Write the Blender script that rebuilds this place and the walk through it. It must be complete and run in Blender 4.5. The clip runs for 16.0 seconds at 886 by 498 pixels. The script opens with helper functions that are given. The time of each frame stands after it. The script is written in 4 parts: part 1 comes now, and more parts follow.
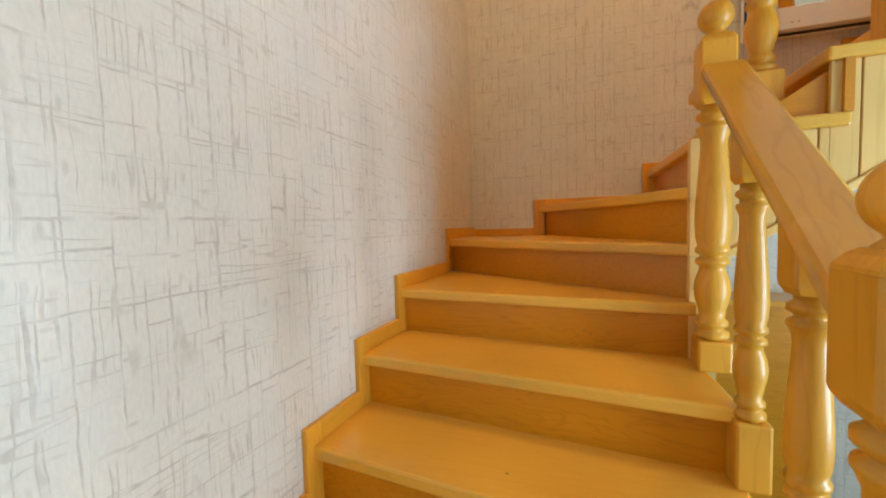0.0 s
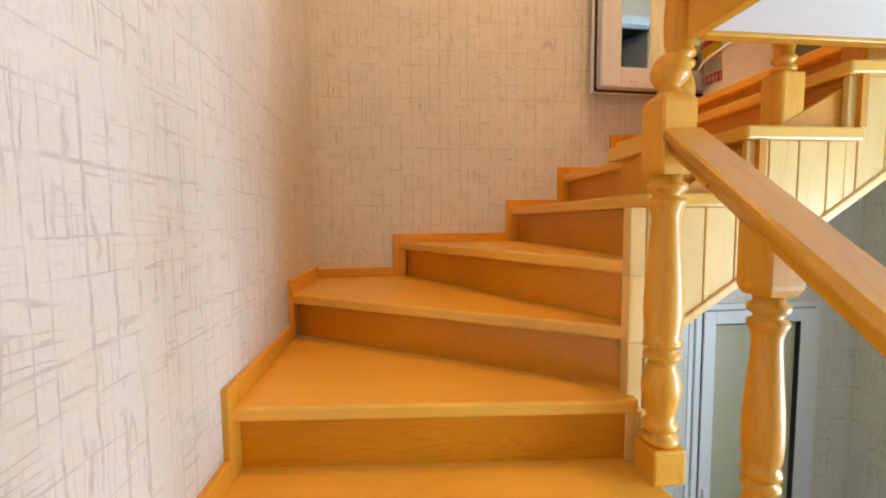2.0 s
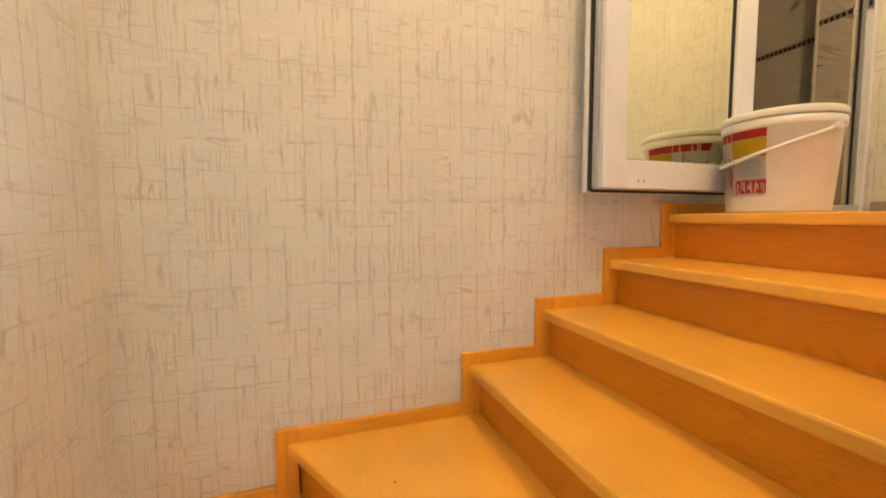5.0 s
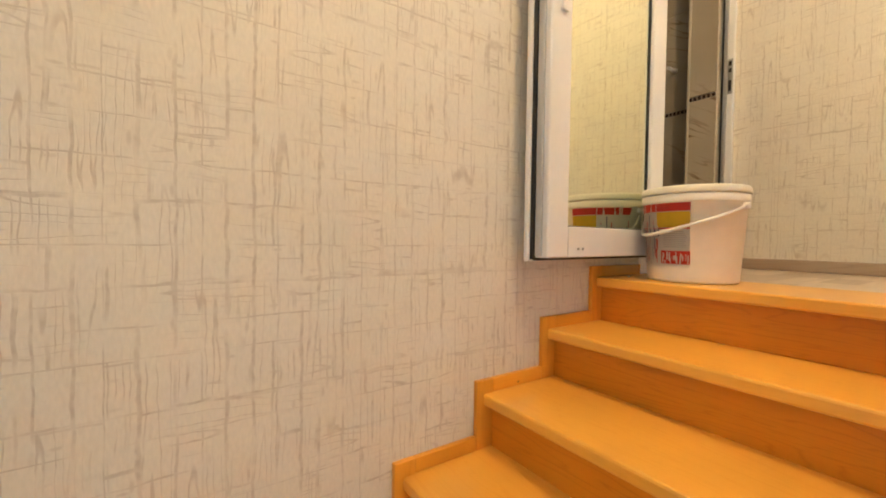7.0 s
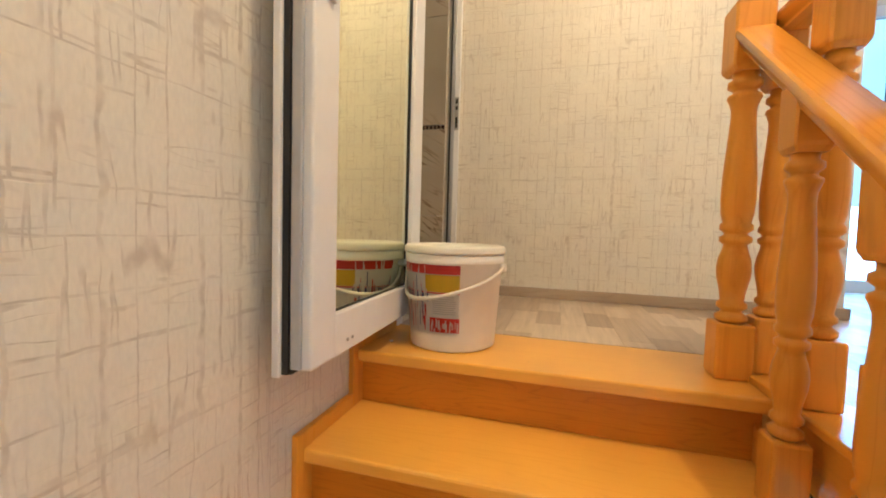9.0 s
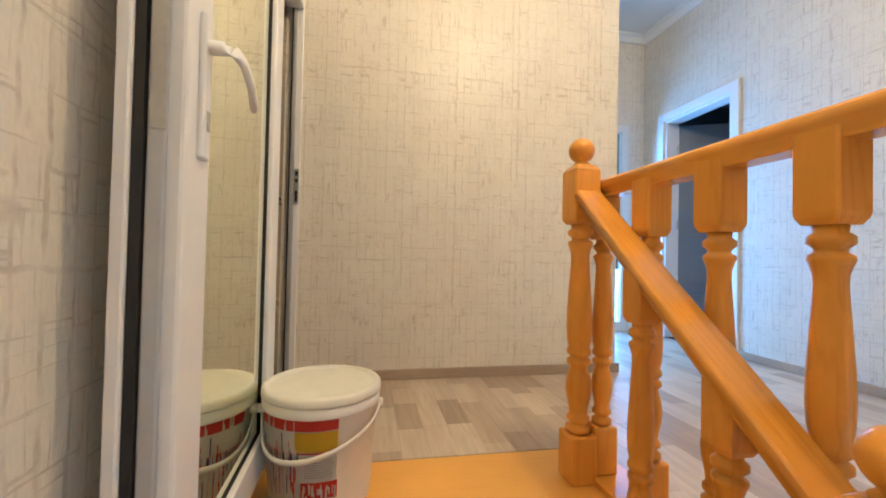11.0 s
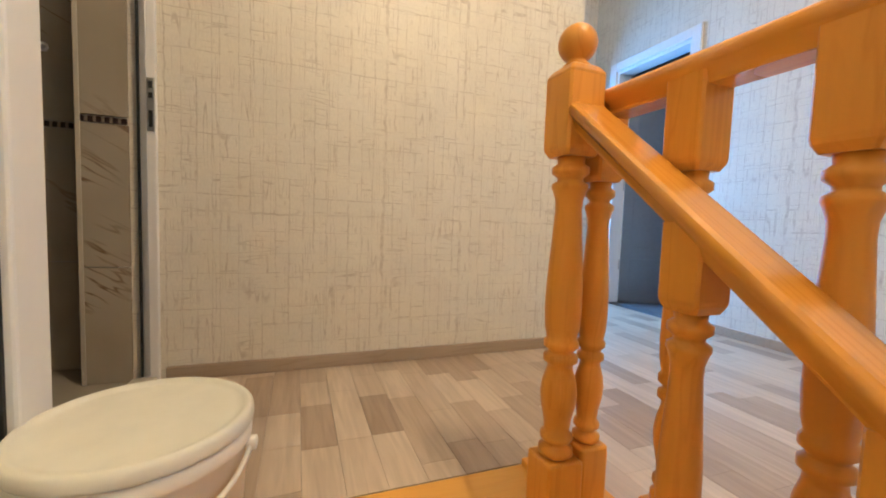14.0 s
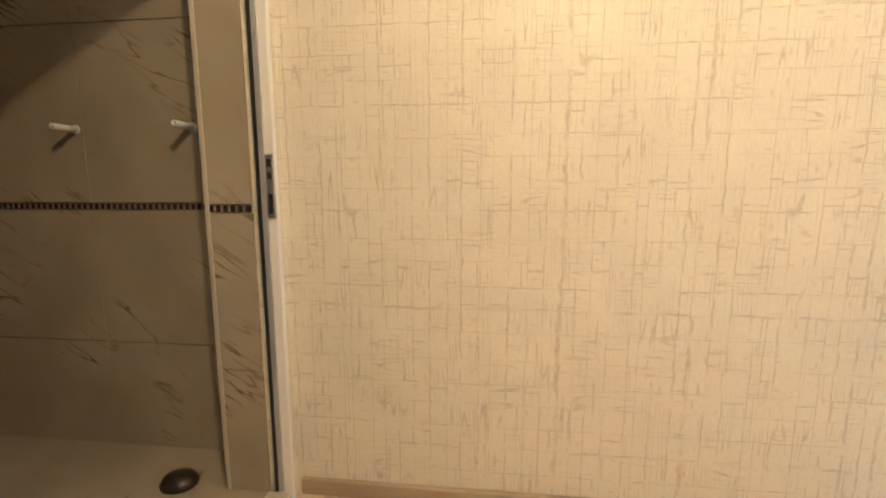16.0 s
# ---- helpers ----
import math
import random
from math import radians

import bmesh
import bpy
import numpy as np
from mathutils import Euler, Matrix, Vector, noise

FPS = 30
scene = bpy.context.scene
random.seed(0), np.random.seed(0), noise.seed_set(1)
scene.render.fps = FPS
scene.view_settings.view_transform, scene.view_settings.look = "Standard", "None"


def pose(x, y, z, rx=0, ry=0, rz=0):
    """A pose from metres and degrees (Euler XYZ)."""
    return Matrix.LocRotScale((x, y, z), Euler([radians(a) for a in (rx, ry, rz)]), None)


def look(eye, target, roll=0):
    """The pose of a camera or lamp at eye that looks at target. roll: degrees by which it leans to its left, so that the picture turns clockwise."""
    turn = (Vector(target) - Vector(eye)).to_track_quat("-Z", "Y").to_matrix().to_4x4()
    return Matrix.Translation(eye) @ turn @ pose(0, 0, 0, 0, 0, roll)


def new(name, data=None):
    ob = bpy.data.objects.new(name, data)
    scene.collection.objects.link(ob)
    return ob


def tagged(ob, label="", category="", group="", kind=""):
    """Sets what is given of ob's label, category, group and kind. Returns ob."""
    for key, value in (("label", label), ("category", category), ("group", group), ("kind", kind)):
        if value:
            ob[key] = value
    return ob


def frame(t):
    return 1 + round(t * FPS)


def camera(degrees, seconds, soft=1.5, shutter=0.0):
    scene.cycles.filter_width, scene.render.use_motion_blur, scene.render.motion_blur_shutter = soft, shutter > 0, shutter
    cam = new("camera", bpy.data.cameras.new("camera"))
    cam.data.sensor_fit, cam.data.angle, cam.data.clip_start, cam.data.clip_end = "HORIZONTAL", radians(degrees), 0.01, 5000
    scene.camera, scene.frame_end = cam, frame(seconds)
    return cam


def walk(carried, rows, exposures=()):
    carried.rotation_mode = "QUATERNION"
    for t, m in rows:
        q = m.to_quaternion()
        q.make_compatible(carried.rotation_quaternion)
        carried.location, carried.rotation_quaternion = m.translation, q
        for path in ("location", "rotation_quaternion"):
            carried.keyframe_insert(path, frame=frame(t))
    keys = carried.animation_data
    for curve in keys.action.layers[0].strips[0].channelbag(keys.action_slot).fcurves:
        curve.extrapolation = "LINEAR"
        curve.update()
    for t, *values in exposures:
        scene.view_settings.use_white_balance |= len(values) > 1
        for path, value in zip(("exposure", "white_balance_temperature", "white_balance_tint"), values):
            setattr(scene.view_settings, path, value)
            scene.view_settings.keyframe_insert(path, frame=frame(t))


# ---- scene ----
cam = camera(96.2, 16.0, 1.9)
PATH = [
    (0, (0.723, -2.466, 0.756), (0.017, -0.598, 0.636), -1.6),
    (0.5, (0.66, -2.296, 0.784), (0.324, -0.329, 0.646), -2.0),
    (1, (0.68, -2.166, 0.875), (0.66, -0.171, 0.728), -1.4),
    (1.5, (0.585, -2.145, 0.862), (0.733, -0.156, 0.719), -0.8),
    (2, (0.419, -2.051, 0.953), (0.638, -0.068, 0.815), -0.5),
    (2.5, (0.416, -2.052, 1.016), (0.697, -0.077, 0.875), -0.1),
    (3, (0.452, -1.932, 0.973), (0.822, 0.028, 0.834), -0.1),
    (3.5, (0.519, -1.729, 1.159), (0.934, 0.222, 1.011), -0.1),
    (4, (0.527, -1.573, 1.216), (0.95, 0.376, 1.058), -0.1),
    (4.5, (0.526, -1.397, 1.384), (1.037, 0.53, 1.225), -0.3),
    (7, (0.491, -0.953, 1.669), (1.612, 0.702, 1.619), 0.8),
    (7.5, (0.53, -0.977, 1.713), (1.891, 0.488, 1.655), 0.9),
    (8, (0.609, -0.845, 1.722), (2.188, 0.379, 1.635), 1.1),
    (8.5, (0.696, -0.689, 1.847), (2.473, 0.225, 1.768), 1.3),
    (9, (0.746, -0.599, 1.913), (2.665, -0.045, 1.812), 1.6),
    (9.5, (0.72, -0.35, 2.052), (2.711, -0.174, 1.978), 1.9),
    (10, (0.678, -0.339, 2.152), (2.674, -0.442, 2.088), 1.7),
    (12.5, (1.078, -0.54, 2.257), (2.991, -1.103, 2.413), 0.3),
    (13, (1.053, -0.565, 2.248), (2.942, -1.207, 2.39), 0.4),
    (13.5, (1.097, -0.542, 2.245), (2.97, -1.243, 2.286), 1.0),
    (14, (1.278, -0.506, 2.2), (3.152, -1.192, 2.064), 2.0),
    (14.5, (1.507, -0.474, 2.285), (3.404, -1.055, 2.037), 2.0),
    (15, (1.661, -0.581, 2.408), (3.603, -0.96, 2.112), 1.4),
    (15.5, (1.78, -0.674, 2.556), (3.759, -0.746, 2.274), 0.1),
    (16, (1.886, -0.64, 2.566), (3.857, -0.435, 2.295), -0.0),
]
walk(cam, [(t, look(eye, target, roll)) for t, eye, target, roll in PATH],
     [(0, -0.42, 8150, 18), (0.5, -0.27, 8150, 16), (1.5, -0.07, 8300, 19), (2, -0.02, 8000, 23), (2.5, -0.02, 8350, 21), (3, -0.05, 8900, 18), (3.5, 0.0, 8200, 16), (4, 0.0, 8200, 18), (4.5, 0.33, 7100, 9),
      (7, 0.28, 6200, 8), (8, 0.28, 6050, 9), (8.5, 0.2, 5950, 9), (9.5, 0.0, 5700, 9), (10, -0.1, 5600, 9), (12.5, -0.15, 5450, 10), (13.5, -0.17, 5500, 10), (15, 0.02, 5950, 10), (16, 0.2, 6250, 9)])

# ---- light ----
world = bpy.data.worlds.new("sky")
scene.world = world
world.use_nodes = True
wn = world.node_tree.nodes
sky = wn.new("ShaderNodeTexSky")
sky.sky_type, sky.sun_disc = "NISHITA", False
sky.sun_elevation, sky.sun_rotation = radians(35), radians(200)
world.node_tree.links.new(sky.outputs[0], wn["Background"].inputs[0])
wn["Background"].inputs[1].default_value = 0.1


def area_lamp(name, m, w, hgt, watts, colour, spread):
    d = bpy.data.lights.new(name, "AREA")
    d.shape, d.size, d.size_y, d.energy, d.color = "RECTANGLE", w, hgt, watts, colour
    d.spread = radians(spread)      # the window sits deep in its reveal
    ob = new(name, d)
    ob.matrix_world = m
    return ob


def point_lamp(name, place, radius, watts, colour):
    d = bpy.data.lights.new(name, "POINT")
    d.shadow_soft_size, d.energy, d.color = radius, watts, colour
    ob = new(name, d)
    ob.location = place
    return ob


DAY = (0.40, 0.685, 1.0)
WARM = (1.0, 0.72, 0.38)
# daylight in the ground-floor window and in the glazed door at the hall's end
area_lamp("ground_window_daylight", look((3.04, -2.15, 0.35), (0, -1.6, 0.6)), 1.0, 1.4, 82, DAY, 145)
area_lamp("hall_window_daylight", look((4.392, -2.49, 2.56), (1.5, -2.45, 2.3)), 0.86, 1.9, 58, (0.19, 0.50, 1.0), 165)
# the landing's ceiling lamp, then two added fill lights with no known source
point_lamp("landing_bulb", (1.38, -1.25, 4.28), 0.05, 90, WARM)
point_lamp("stair_bulb", (0.75, -1.5, 4.28), 0.07, 10, WARM)
point_lamp("bathroom_bulb", (2.4, 1.1, 3.85), 0.06, 0.9, WARM)

# ---- materials ----


def material(name):
    m = bpy.data.materials.new(name)
    m.use_nodes = True
    nt = m.node_tree
    b = nt.nodes["Principled BSDF"]

    def node(kind, **sets):
        n = nt.nodes.new(kind)
        for key, value in sets.items():
            n.inputs[key.replace("_", " ")].default_value = value
        return n

    return m, b, node, nt.links.new


def ramp(node, link, source, stops):
    r = node("ShaderNodeValToRGB")
    e = r.color_ramp.elements
    while len(e) < len(stops):
        e.new(0.5)
    for i, (p, c) in enumerate(stops):
        e[i].position = p
        e[i].color = (*c, 1) if len(c) == 3 else c
    link(source, r.inputs[0])
    return r.outputs[0]


def mix(node, link, kind, fac, a, b):
    n = node("ShaderNodeMixRGB")
    n.blend_type = kind
    for i, v in enumerate((fac, a, b)):
        if hasattr(v, "is_output"):
            link(v, n.inputs[i])
        else:
            n.inputs[i].default_value = v if i == 0 else (*v, 1)
    return n.outputs[0]


def bump(node, link, b, height, strength, distance=0.002):
    n = node("ShaderNodeBump", Strength=strength, Distance=distance)
    link(height, n.inputs["Height"])
    link(n.outputs[0], b.inputs["Normal"])


def wood(name, axis, light, dark, rough=0.3, coat=0.35, figure=1.0, plainness=0.5, sloping=False):
    """Lacquered pine with the grain along one axis."""
    m, b, node, link = material(name)
    tc, oi = node("ShaderNodeTexCoord"), node("ShaderNodeObjectInfo")
    shift = node("ShaderNodeVectorMath")
    shift.operation = "MULTIPLY_ADD"
    comb = node("ShaderNodeCombineXYZ")
    for i in range(3):
        link(oi.outputs["Random"], comb.inputs[i])
    link(comb.outputs[0], shift.inputs[0])
    shift.inputs[1].default_value = (7, 5, 9)
    link(tc.outputs["Object"], shift.inputs[2])
    mp = node("ShaderNodeMapping")
    s = [14.0, 14.0, 14.0]
    s[axis] = 1.3
    if sloping:
        s[2] = 1.6
    mp.inputs["Scale"].default_value = s
    link(shift.outputs[0], mp.inputs[0])
    n1 = node("ShaderNodeTexNoise", Scale=1.0, Detail=3.0, Distortion=0.6)
    link(mp.outputs[0], n1.inputs["Vector"])
    mul = node("ShaderNodeMath")
    mul.operation = "MULTIPLY"
    mul.inputs[1].default_value = 9.0 * figure
    link(n1.outputs[0], mul.inputs[0])
    fr = node("ShaderNodeMath")
    fr.operation = "PINGPONG"
    fr.inputs[1].default_value = 0.5
    link(mul.outputs[0], fr.inputs[0])
    n2 = node("ShaderNodeTexNoise", Scale=9.0, Detail=4.0)
    link(mp.outputs[0], n2.inputs["Vector"])
    n3 = node("ShaderNodeTexNoise", Scale=2.2, Detail=2.0)
    link(shift.outputs[0], n3.inputs["Vector"])
    rings = ramp(node, link, fr.outputs[0], [(0.0, dark), (0.18, light), (1.0, light)])
    soft = tuple(0.25 * p + 0.75 * q for p, q in zip(dark, light))
    fine = ramp(node, link, n2.outputs[0], [(0.3, soft), (0.7, light)])
    c = mix(node, link, "MIX", plainness, rings, fine)
    tone = ramp(node, link, n3.outputs[0], [(0.3, (0.82, 0.8, 0.76)), (0.7, (1.08, 1.08, 1.08))])
    c = mix(node, link, "MULTIPLY", 0.7, c, tone)
    own = ramp(node, link, oi.outputs["Random"], [(0.0, (0.9, 0.88, 0.84)), (1.0, (1.06, 1.06, 1.06))])
    c = mix(node, link, "MULTIPLY", 0.8, c, own)
    dot = node("ShaderNodeTexVoronoi", Scale=5.0)
    link(shift.outputs[0], dot.inputs["Vector"])
    spot = ramp(node, link, dot.outputs["Distance"], [(0.0, (1, 1, 1)), (0.018, (0.6, 0.6, 0.6)), (0.03, (0, 0, 0)), (1.0, (0, 0, 0))])
    c = mix(node, link, "MIX", spot, c, tuple(v * 0.22 for v in dark))
    link(c, b.inputs["Base Color"])
    rr = node("ShaderNodeMapRange", To_Min=rough - 0.06, To_Max=rough + 0.1)
    link(n3.outputs[0], rr.inputs["Value"])
    link(rr.outputs[0], b.inputs["Roughness"])
    b.inputs["Coat Weight"].default_value = coat
    b.inputs["Specular IOR Level"].default_value = 0.3
    b.inputs["Coat Roughness"].default_value = 0.2
    bump(node, link, b, n2.outputs[0], 0.1, 0.001)
    return m


def plain(name, colour, rough=0.5, metal=0.0, grain=30.0, vary=0.08, bumpy=0.05):
    m, b, node, link = material(name)
    tc = node("ShaderNodeTexCoord")
    n = node("ShaderNodeTexNoise", Scale=grain, Detail=4.0)
    n2 = node("ShaderNodeTexNoise", Scale=grain / 12, Detail=2.0)
    link(tc.outputs["Object"], n.inputs["Vector"])
    link(tc.outputs["Object"], n2.inputs["Vector"])
    lo = tuple(max(0, v * (1 - vary)) for v in colour)
    hi = tuple(min(1, v * (1 + vary)) for v in colour)
    c = mix(node, link, "MIX", 0.5, ramp(node, link, n.outputs[0], [(0.3, lo), (0.7, hi)]),
            ramp(node, link, n2.outputs[0], [(0.3, lo), (0.7, hi)]))
    link(c, b.inputs["Base Color"])
    b.inputs["Roughness"].default_value, b.inputs["Metallic"].default_value = rough, metal
    if bumpy:
        bump(node, link, b, n.outputs[0], bumpy, 0.001)
    return m


def wallpaper(name, ground, line):
    """Embossed paper with a woven scrawl of thin upright and level strokes."""
    m, b, node, link = material(name)
    geo = node("ShaderNodeNewGeometry")
    sep = node("ShaderNodeSeparateXYZ")
    link(geo.outputs["Position"], sep.inputs[0])
    add = node("ShaderNodeMath")
    link(sep.outputs[0], add.inputs[0])
    link(sep.outputs[1], add.inputs[1])
    uv = node("ShaderNodeCombineXYZ")
    link(add.outputs[0], uv.inputs[0])
    link(sep.outputs[2], uv.inputs[1])

    warp = node("ShaderNodeTexNoise", Scale=15.0, Detail=2.5)
    link(uv.outputs[0], warp.inputs["Vector"])
    wob = node("ShaderNodeVectorMath")
    wob.operation = "MULTIPLY_ADD"
    link(warp.outputs["Color"], wob.inputs[0])
    wob.inputs[1].default_value = (0.0125, 0.0125, 0)
    link(uv.outputs[0], wob.inputs[2])

    def strokes(su, sv, width, seed, breaks, share):
        mp = node("ShaderNodeMapping")
        mp.inputs["Scale"].default_value = (su, sv, 1)
        mp.inputs["Location"].default_value = (seed, seed * 2.3, seed)
        link(wob.outputs[0], mp.inputs[0])
        n = node("ShaderNodeTexNoise", Scale=1.0, Detail=0.0)
        link(mp.outputs[0], n.inputs["Vector"])
        d = node("ShaderNodeMath")
        d.operation = "PINGPONG"
        d.inputs[1].default_value = 0.10
        link(n.outputs[0], d.inputs[0])
        mk = node("ShaderNodeTexNoise", Scale=breaks, Detail=1.0)
        sh = node("ShaderNodeMapping")
        sh.inputs["Location"].default_value = (seed * 3.1, seed, 0)
        link(uv.outputs[0], sh.inputs[0])
        link(sh.outputs[0], mk.inputs["Vector"])
        mask = ramp(node, link, mk.outputs[0], [(share, (0, 0, 0)), (share + 0.14, (1, 1, 1))])
        core = ramp(node, link, d.outputs[0], [(0.0, (1, 1, 1)), (width * 0.45, (0.85, 0.85, 0.85)), (width, (0, 0, 0)), (1.0, (0, 0, 0))])
        return mix(node, link, "MULTIPLY", 1.0, core, mask)

    def along(axis, seed):
        one = node("ShaderNodeCombineXYZ")
        link(add.outputs[0] if axis == 0 else sep.outputs[2], one.inputs[0])
        one.inputs[1].default_value = seed
        n = node("ShaderNodeTexNoise", Scale=11.0, Detail=2.0)
        link(one.outputs[0], n.inputs["Vector"])
        return n.outputs[0]

    odd = node("ShaderNodeCombineXYZ")
    link(along(0, 2.0), odd.inputs[0])
    link(along(1, 7.0), odd.inputs[1])
    pull = node("ShaderNodeVectorMath")
    pull.operation = "MULTIPLY_ADD"
    link(odd.outputs[0], pull.inputs[0])
    pull.inputs[1].default_value = (0.115, 0.115, 0)
    link(wob.outputs[0], pull.inputs[2])

    def courses(turn, wide, high, mortar, seed, breaks, share):
        mp = node("ShaderNodeMapping")
        mp.inputs["Rotation"].default_value = (0, 0, radians(turn))
        mp.inputs["Location"].default_value = (seed, seed * 1.7, 0)
        link(pull.outputs[0], mp.inputs[0])
        br = node("ShaderNodeTexBrick", Scale=1.0, Mortar_Size=mortar, Mortar_Smooth=0.7, Brick_Width=wide, Row_Height=high)
        br.offset, br.offset_frequency, br.squash, br.squash_frequency = 0.37, 3, 1.6, 2
        link(mp.outputs[0], br.inputs["Vector"])
        mk = node("ShaderNodeTexNoise", Scale=breaks, Detail=1.5)
        sh = node("ShaderNodeMapping")
        sh.inputs["Location"].default_value = (seed * 3.1, seed, 0)
        link(uv.outputs[0], sh.inputs[0])
        link(sh.outputs[0], mk.inputs["Vector"])
        mask = ramp(node, link, mk.outputs[0], [(share, (0, 0, 0)), (share + 0.2, (1, 1, 1))])
        return mix(node, link, "MULTIPLY", 1.0, br.outputs["Fac"], mask)

    def daub(su, sv, seed):
        """Short darker touches of the brush."""
        mp = node("ShaderNodeMapping")
        mp.inputs["Scale"].default_value = (su, sv, 1)
        mp.inputs["Location"].default_value = (seed * 2.1, seed, 0)
        link(wob.outputs[0], mp.inputs[0])
        vo = node("ShaderNodeTexVoronoi", Scale=1.0)
        vo.voronoi_dimensions = "2D"
        link(mp.outputs[0], vo.inputs["Vector"])
        tint = node("ShaderNodeSeparateXYZ")
        link(vo.outputs["Color"], tint.inputs[0])
        spot = ramp(node, link, vo.outputs["Distance"], [(0.0, (0.6, 0.6, 0.6)), (0.07, (0.5, 0.5, 0.5)), (0.15, (0, 0, 0)), (1.0, (0, 0, 0))])
        some = ramp(node, link, tint.outputs[0], [(0.72, (0, 0, 0)), (0.95, (1, 1, 1))])
        return mix(node, link, "MULTIPLY", 1.0, spot, some)

    up = courses(90, 0.20, 0.050, 0.0035, 3.0, 9.0, 0.36)
    up2 = strokes(34.0, 1.5, 0.020, 8.0, 9.0, 0.45)
    level = courses(0, 0.14, 0.078, 0.0034, 5.0, 9.0, 0.39)
    level2 = strokes(2.2, 26.0, 0.016, 9.0, 8.0, 0.50)
    dabs = mix(node, link, "LIGHTEN", 1.0, daub(30.0, 9.0, 1.0), daub(11.0, 34.0, 4.0))
    both = mix(node, link, "LIGHTEN", 1.0, mix(node, link, "LIGHTEN", 1.0, up, up2), mix(node, link, "LIGHTEN", 1.0, level, level2))
    dry = node("ShaderNodeTexNoise", Scale=46.0, Detail=2.0)
    link(uv.outputs[0], dry.inputs["Vector"])
    both = mix(node, link, "MULTIPLY", 0.6, both, ramp(node, link, dry.outputs[0], [(0.34, (0.12, 0.12, 0.12)), (0.62, (1, 1, 1))]))
    both = mix(node, link, "LIGHTEN", 1.0, both, dabs)
    fine = node("ShaderNodeTexNoise", Scale=160.0, Detail=3.0)
    weave = node("ShaderNodeMapping")
    weave.inputs["Scale"].default_value = (1, 0.35, 1)
    link(uv.outputs[0], weave.inputs[0])
    link(weave.outputs[0], fine.inputs["Vector"])
    cloud = node("ShaderNodeTexNoise", Scale=5.0, Detail=3.0)
    link(uv.outputs[0], cloud.inputs["Vector"])
    tone = ramp(node, link, cloud.outputs[0], [(0.3, tuple(v * 0.93 for v in ground)), (0.7, ground)])
    tone = mix(node, link, "MULTIPLY", 0.35, tone, ramp(node, link, fine.outputs[0], [(0.35, (0.86, 0.86, 0.86)), (0.65, (1.06, 1.06, 1.06))]))
    c = mix(node, link, "MIX", both, tone, line)
    link(c, b.inputs["Base Color"])
    b.inputs["Roughness"].default_value = 0.40
    sunk = mix(node, link, "SUBTRACT", 1.0, (1, 1, 1), both)
    hgt = mix(node, link, "MIX", 0.22, sunk, fine.outputs[0])
    bump(node, link, b, hgt, 0.45, 0.002)
    return m


PINE_L, PINE_D, PINE_F = (0.81, 0.365, 0.040), (0.67, 0.265, 0.022), (0.74, 0.315, 0.030)
wood_x = wood("lacquered pine, grain along x", 0, PINE_L, PINE_F, 0.3, 0.38, 1.0, 0.55)
wood_y = wood("lacquered pine, grain along y", 1, PINE_L, PINE_F, 0.3, 0.38, 1.0, 0.55)
# the same pine made paler: light on the step tops is in the colour
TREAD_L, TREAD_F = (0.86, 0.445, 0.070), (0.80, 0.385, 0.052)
tread_x = wood("lacquered pine tread, lit tone, grain along x", 0, TREAD_L, TREAD_F, 0.3, 0.38, 1.0, 0.6)
tread_y = wood("lacquered pine tread, lit tone, grain along y", 1, TREAD_L, TREAD_F, 0.3, 0.38, 1.0, 0.6)
rail_x = wood("lacquered pine rail, grain along x", 0, PINE_L, PINE_D, 0.24, 0.5, 0.7, 0.5, True)
rail_y = wood("lacquered pine rail, grain along y", 1, PINE_L, PINE_D, 0.24, 0.5, 0.7, 0.5, True)
wood_z = wood("lacquered pine, upright grain", 2, PINE_L, PINE_D, 0.36, 0.26, 0.7, 0.55)
# part of this paleness is daylight on the cladding, put into the colour
board_pine = wood("pine boarding paled for daylight", 2, (0.84, 0.525, 0.185), (0.74, 0.41, 0.115), 0.38, 0.2, 0.6)
# the same pine darkened: shade on the upright faces is in the colour
riser_x = wood("pine riser, shaded tone, grain along x", 0, (0.70, 0.268, 0.016), (0.54, 0.18, 0.009), 0.34, 0.3, 1.5)
riser_y = wood("pine riser, shaded tone, grain along y", 1, (0.70, 0.268, 0.016), (0.54, 0.18, 0.009), 0.34, 0.3, 1.5)
paper = wallpaper("woven-look wallpaper", (0.76, 0.71, 0.615), (0.535, 0.47, 0.395))
white_paint = plain("white ceiling paint", (0.80, 0.80, 0.79), 0.8, 0, 60, 0.03, 0.1)
pvc = plain("white PVC", (0.78, 0.77, 0.76), 0.28, 0, 40, 0.02, 0.0)
pvc_grey = plain("grey aluminium profile", (0.48, 0.49, 0.51), 0.35, 0.4, 40, 0.05, 0.0)
rubber = plain("black rubber gasket", (0.015, 0.015, 0.016), 0.6, 0, 60, 0.1, 0.05)
steel = plain("zinc-plated steel", (0.45, 0.45, 0.44), 0.35, 0.9, 90, 0.1, 0.05)
bucket_white = plain("scuffed white plastic", (0.78, 0.74, 0.66), 0.42, 0, 22, 0.06, 0.12)
lid_white = plain("smeared white lid plastic", (0.74, 0.71, 0.61), 0.5, 0, 18, 0.07, 0.2)
label_yellow = plain("yellow label print", (0.80, 0.52, 0.02), 0.4, 0, 30, 0.08, 0.0)
label_red = plain("red label print", (0.70, 0.045, 0.03), 0.4, 0, 30, 0.15, 0.0)
faint_print = plain("faded grey print", (0.58, 0.54, 0.48), 0.45, 0, 30, 0.1, 0.0)
label_blue = plain("dark blue label print", (0.06, 0.06, 0.2), 0.45, 0, 30, 0.1, 0.0)
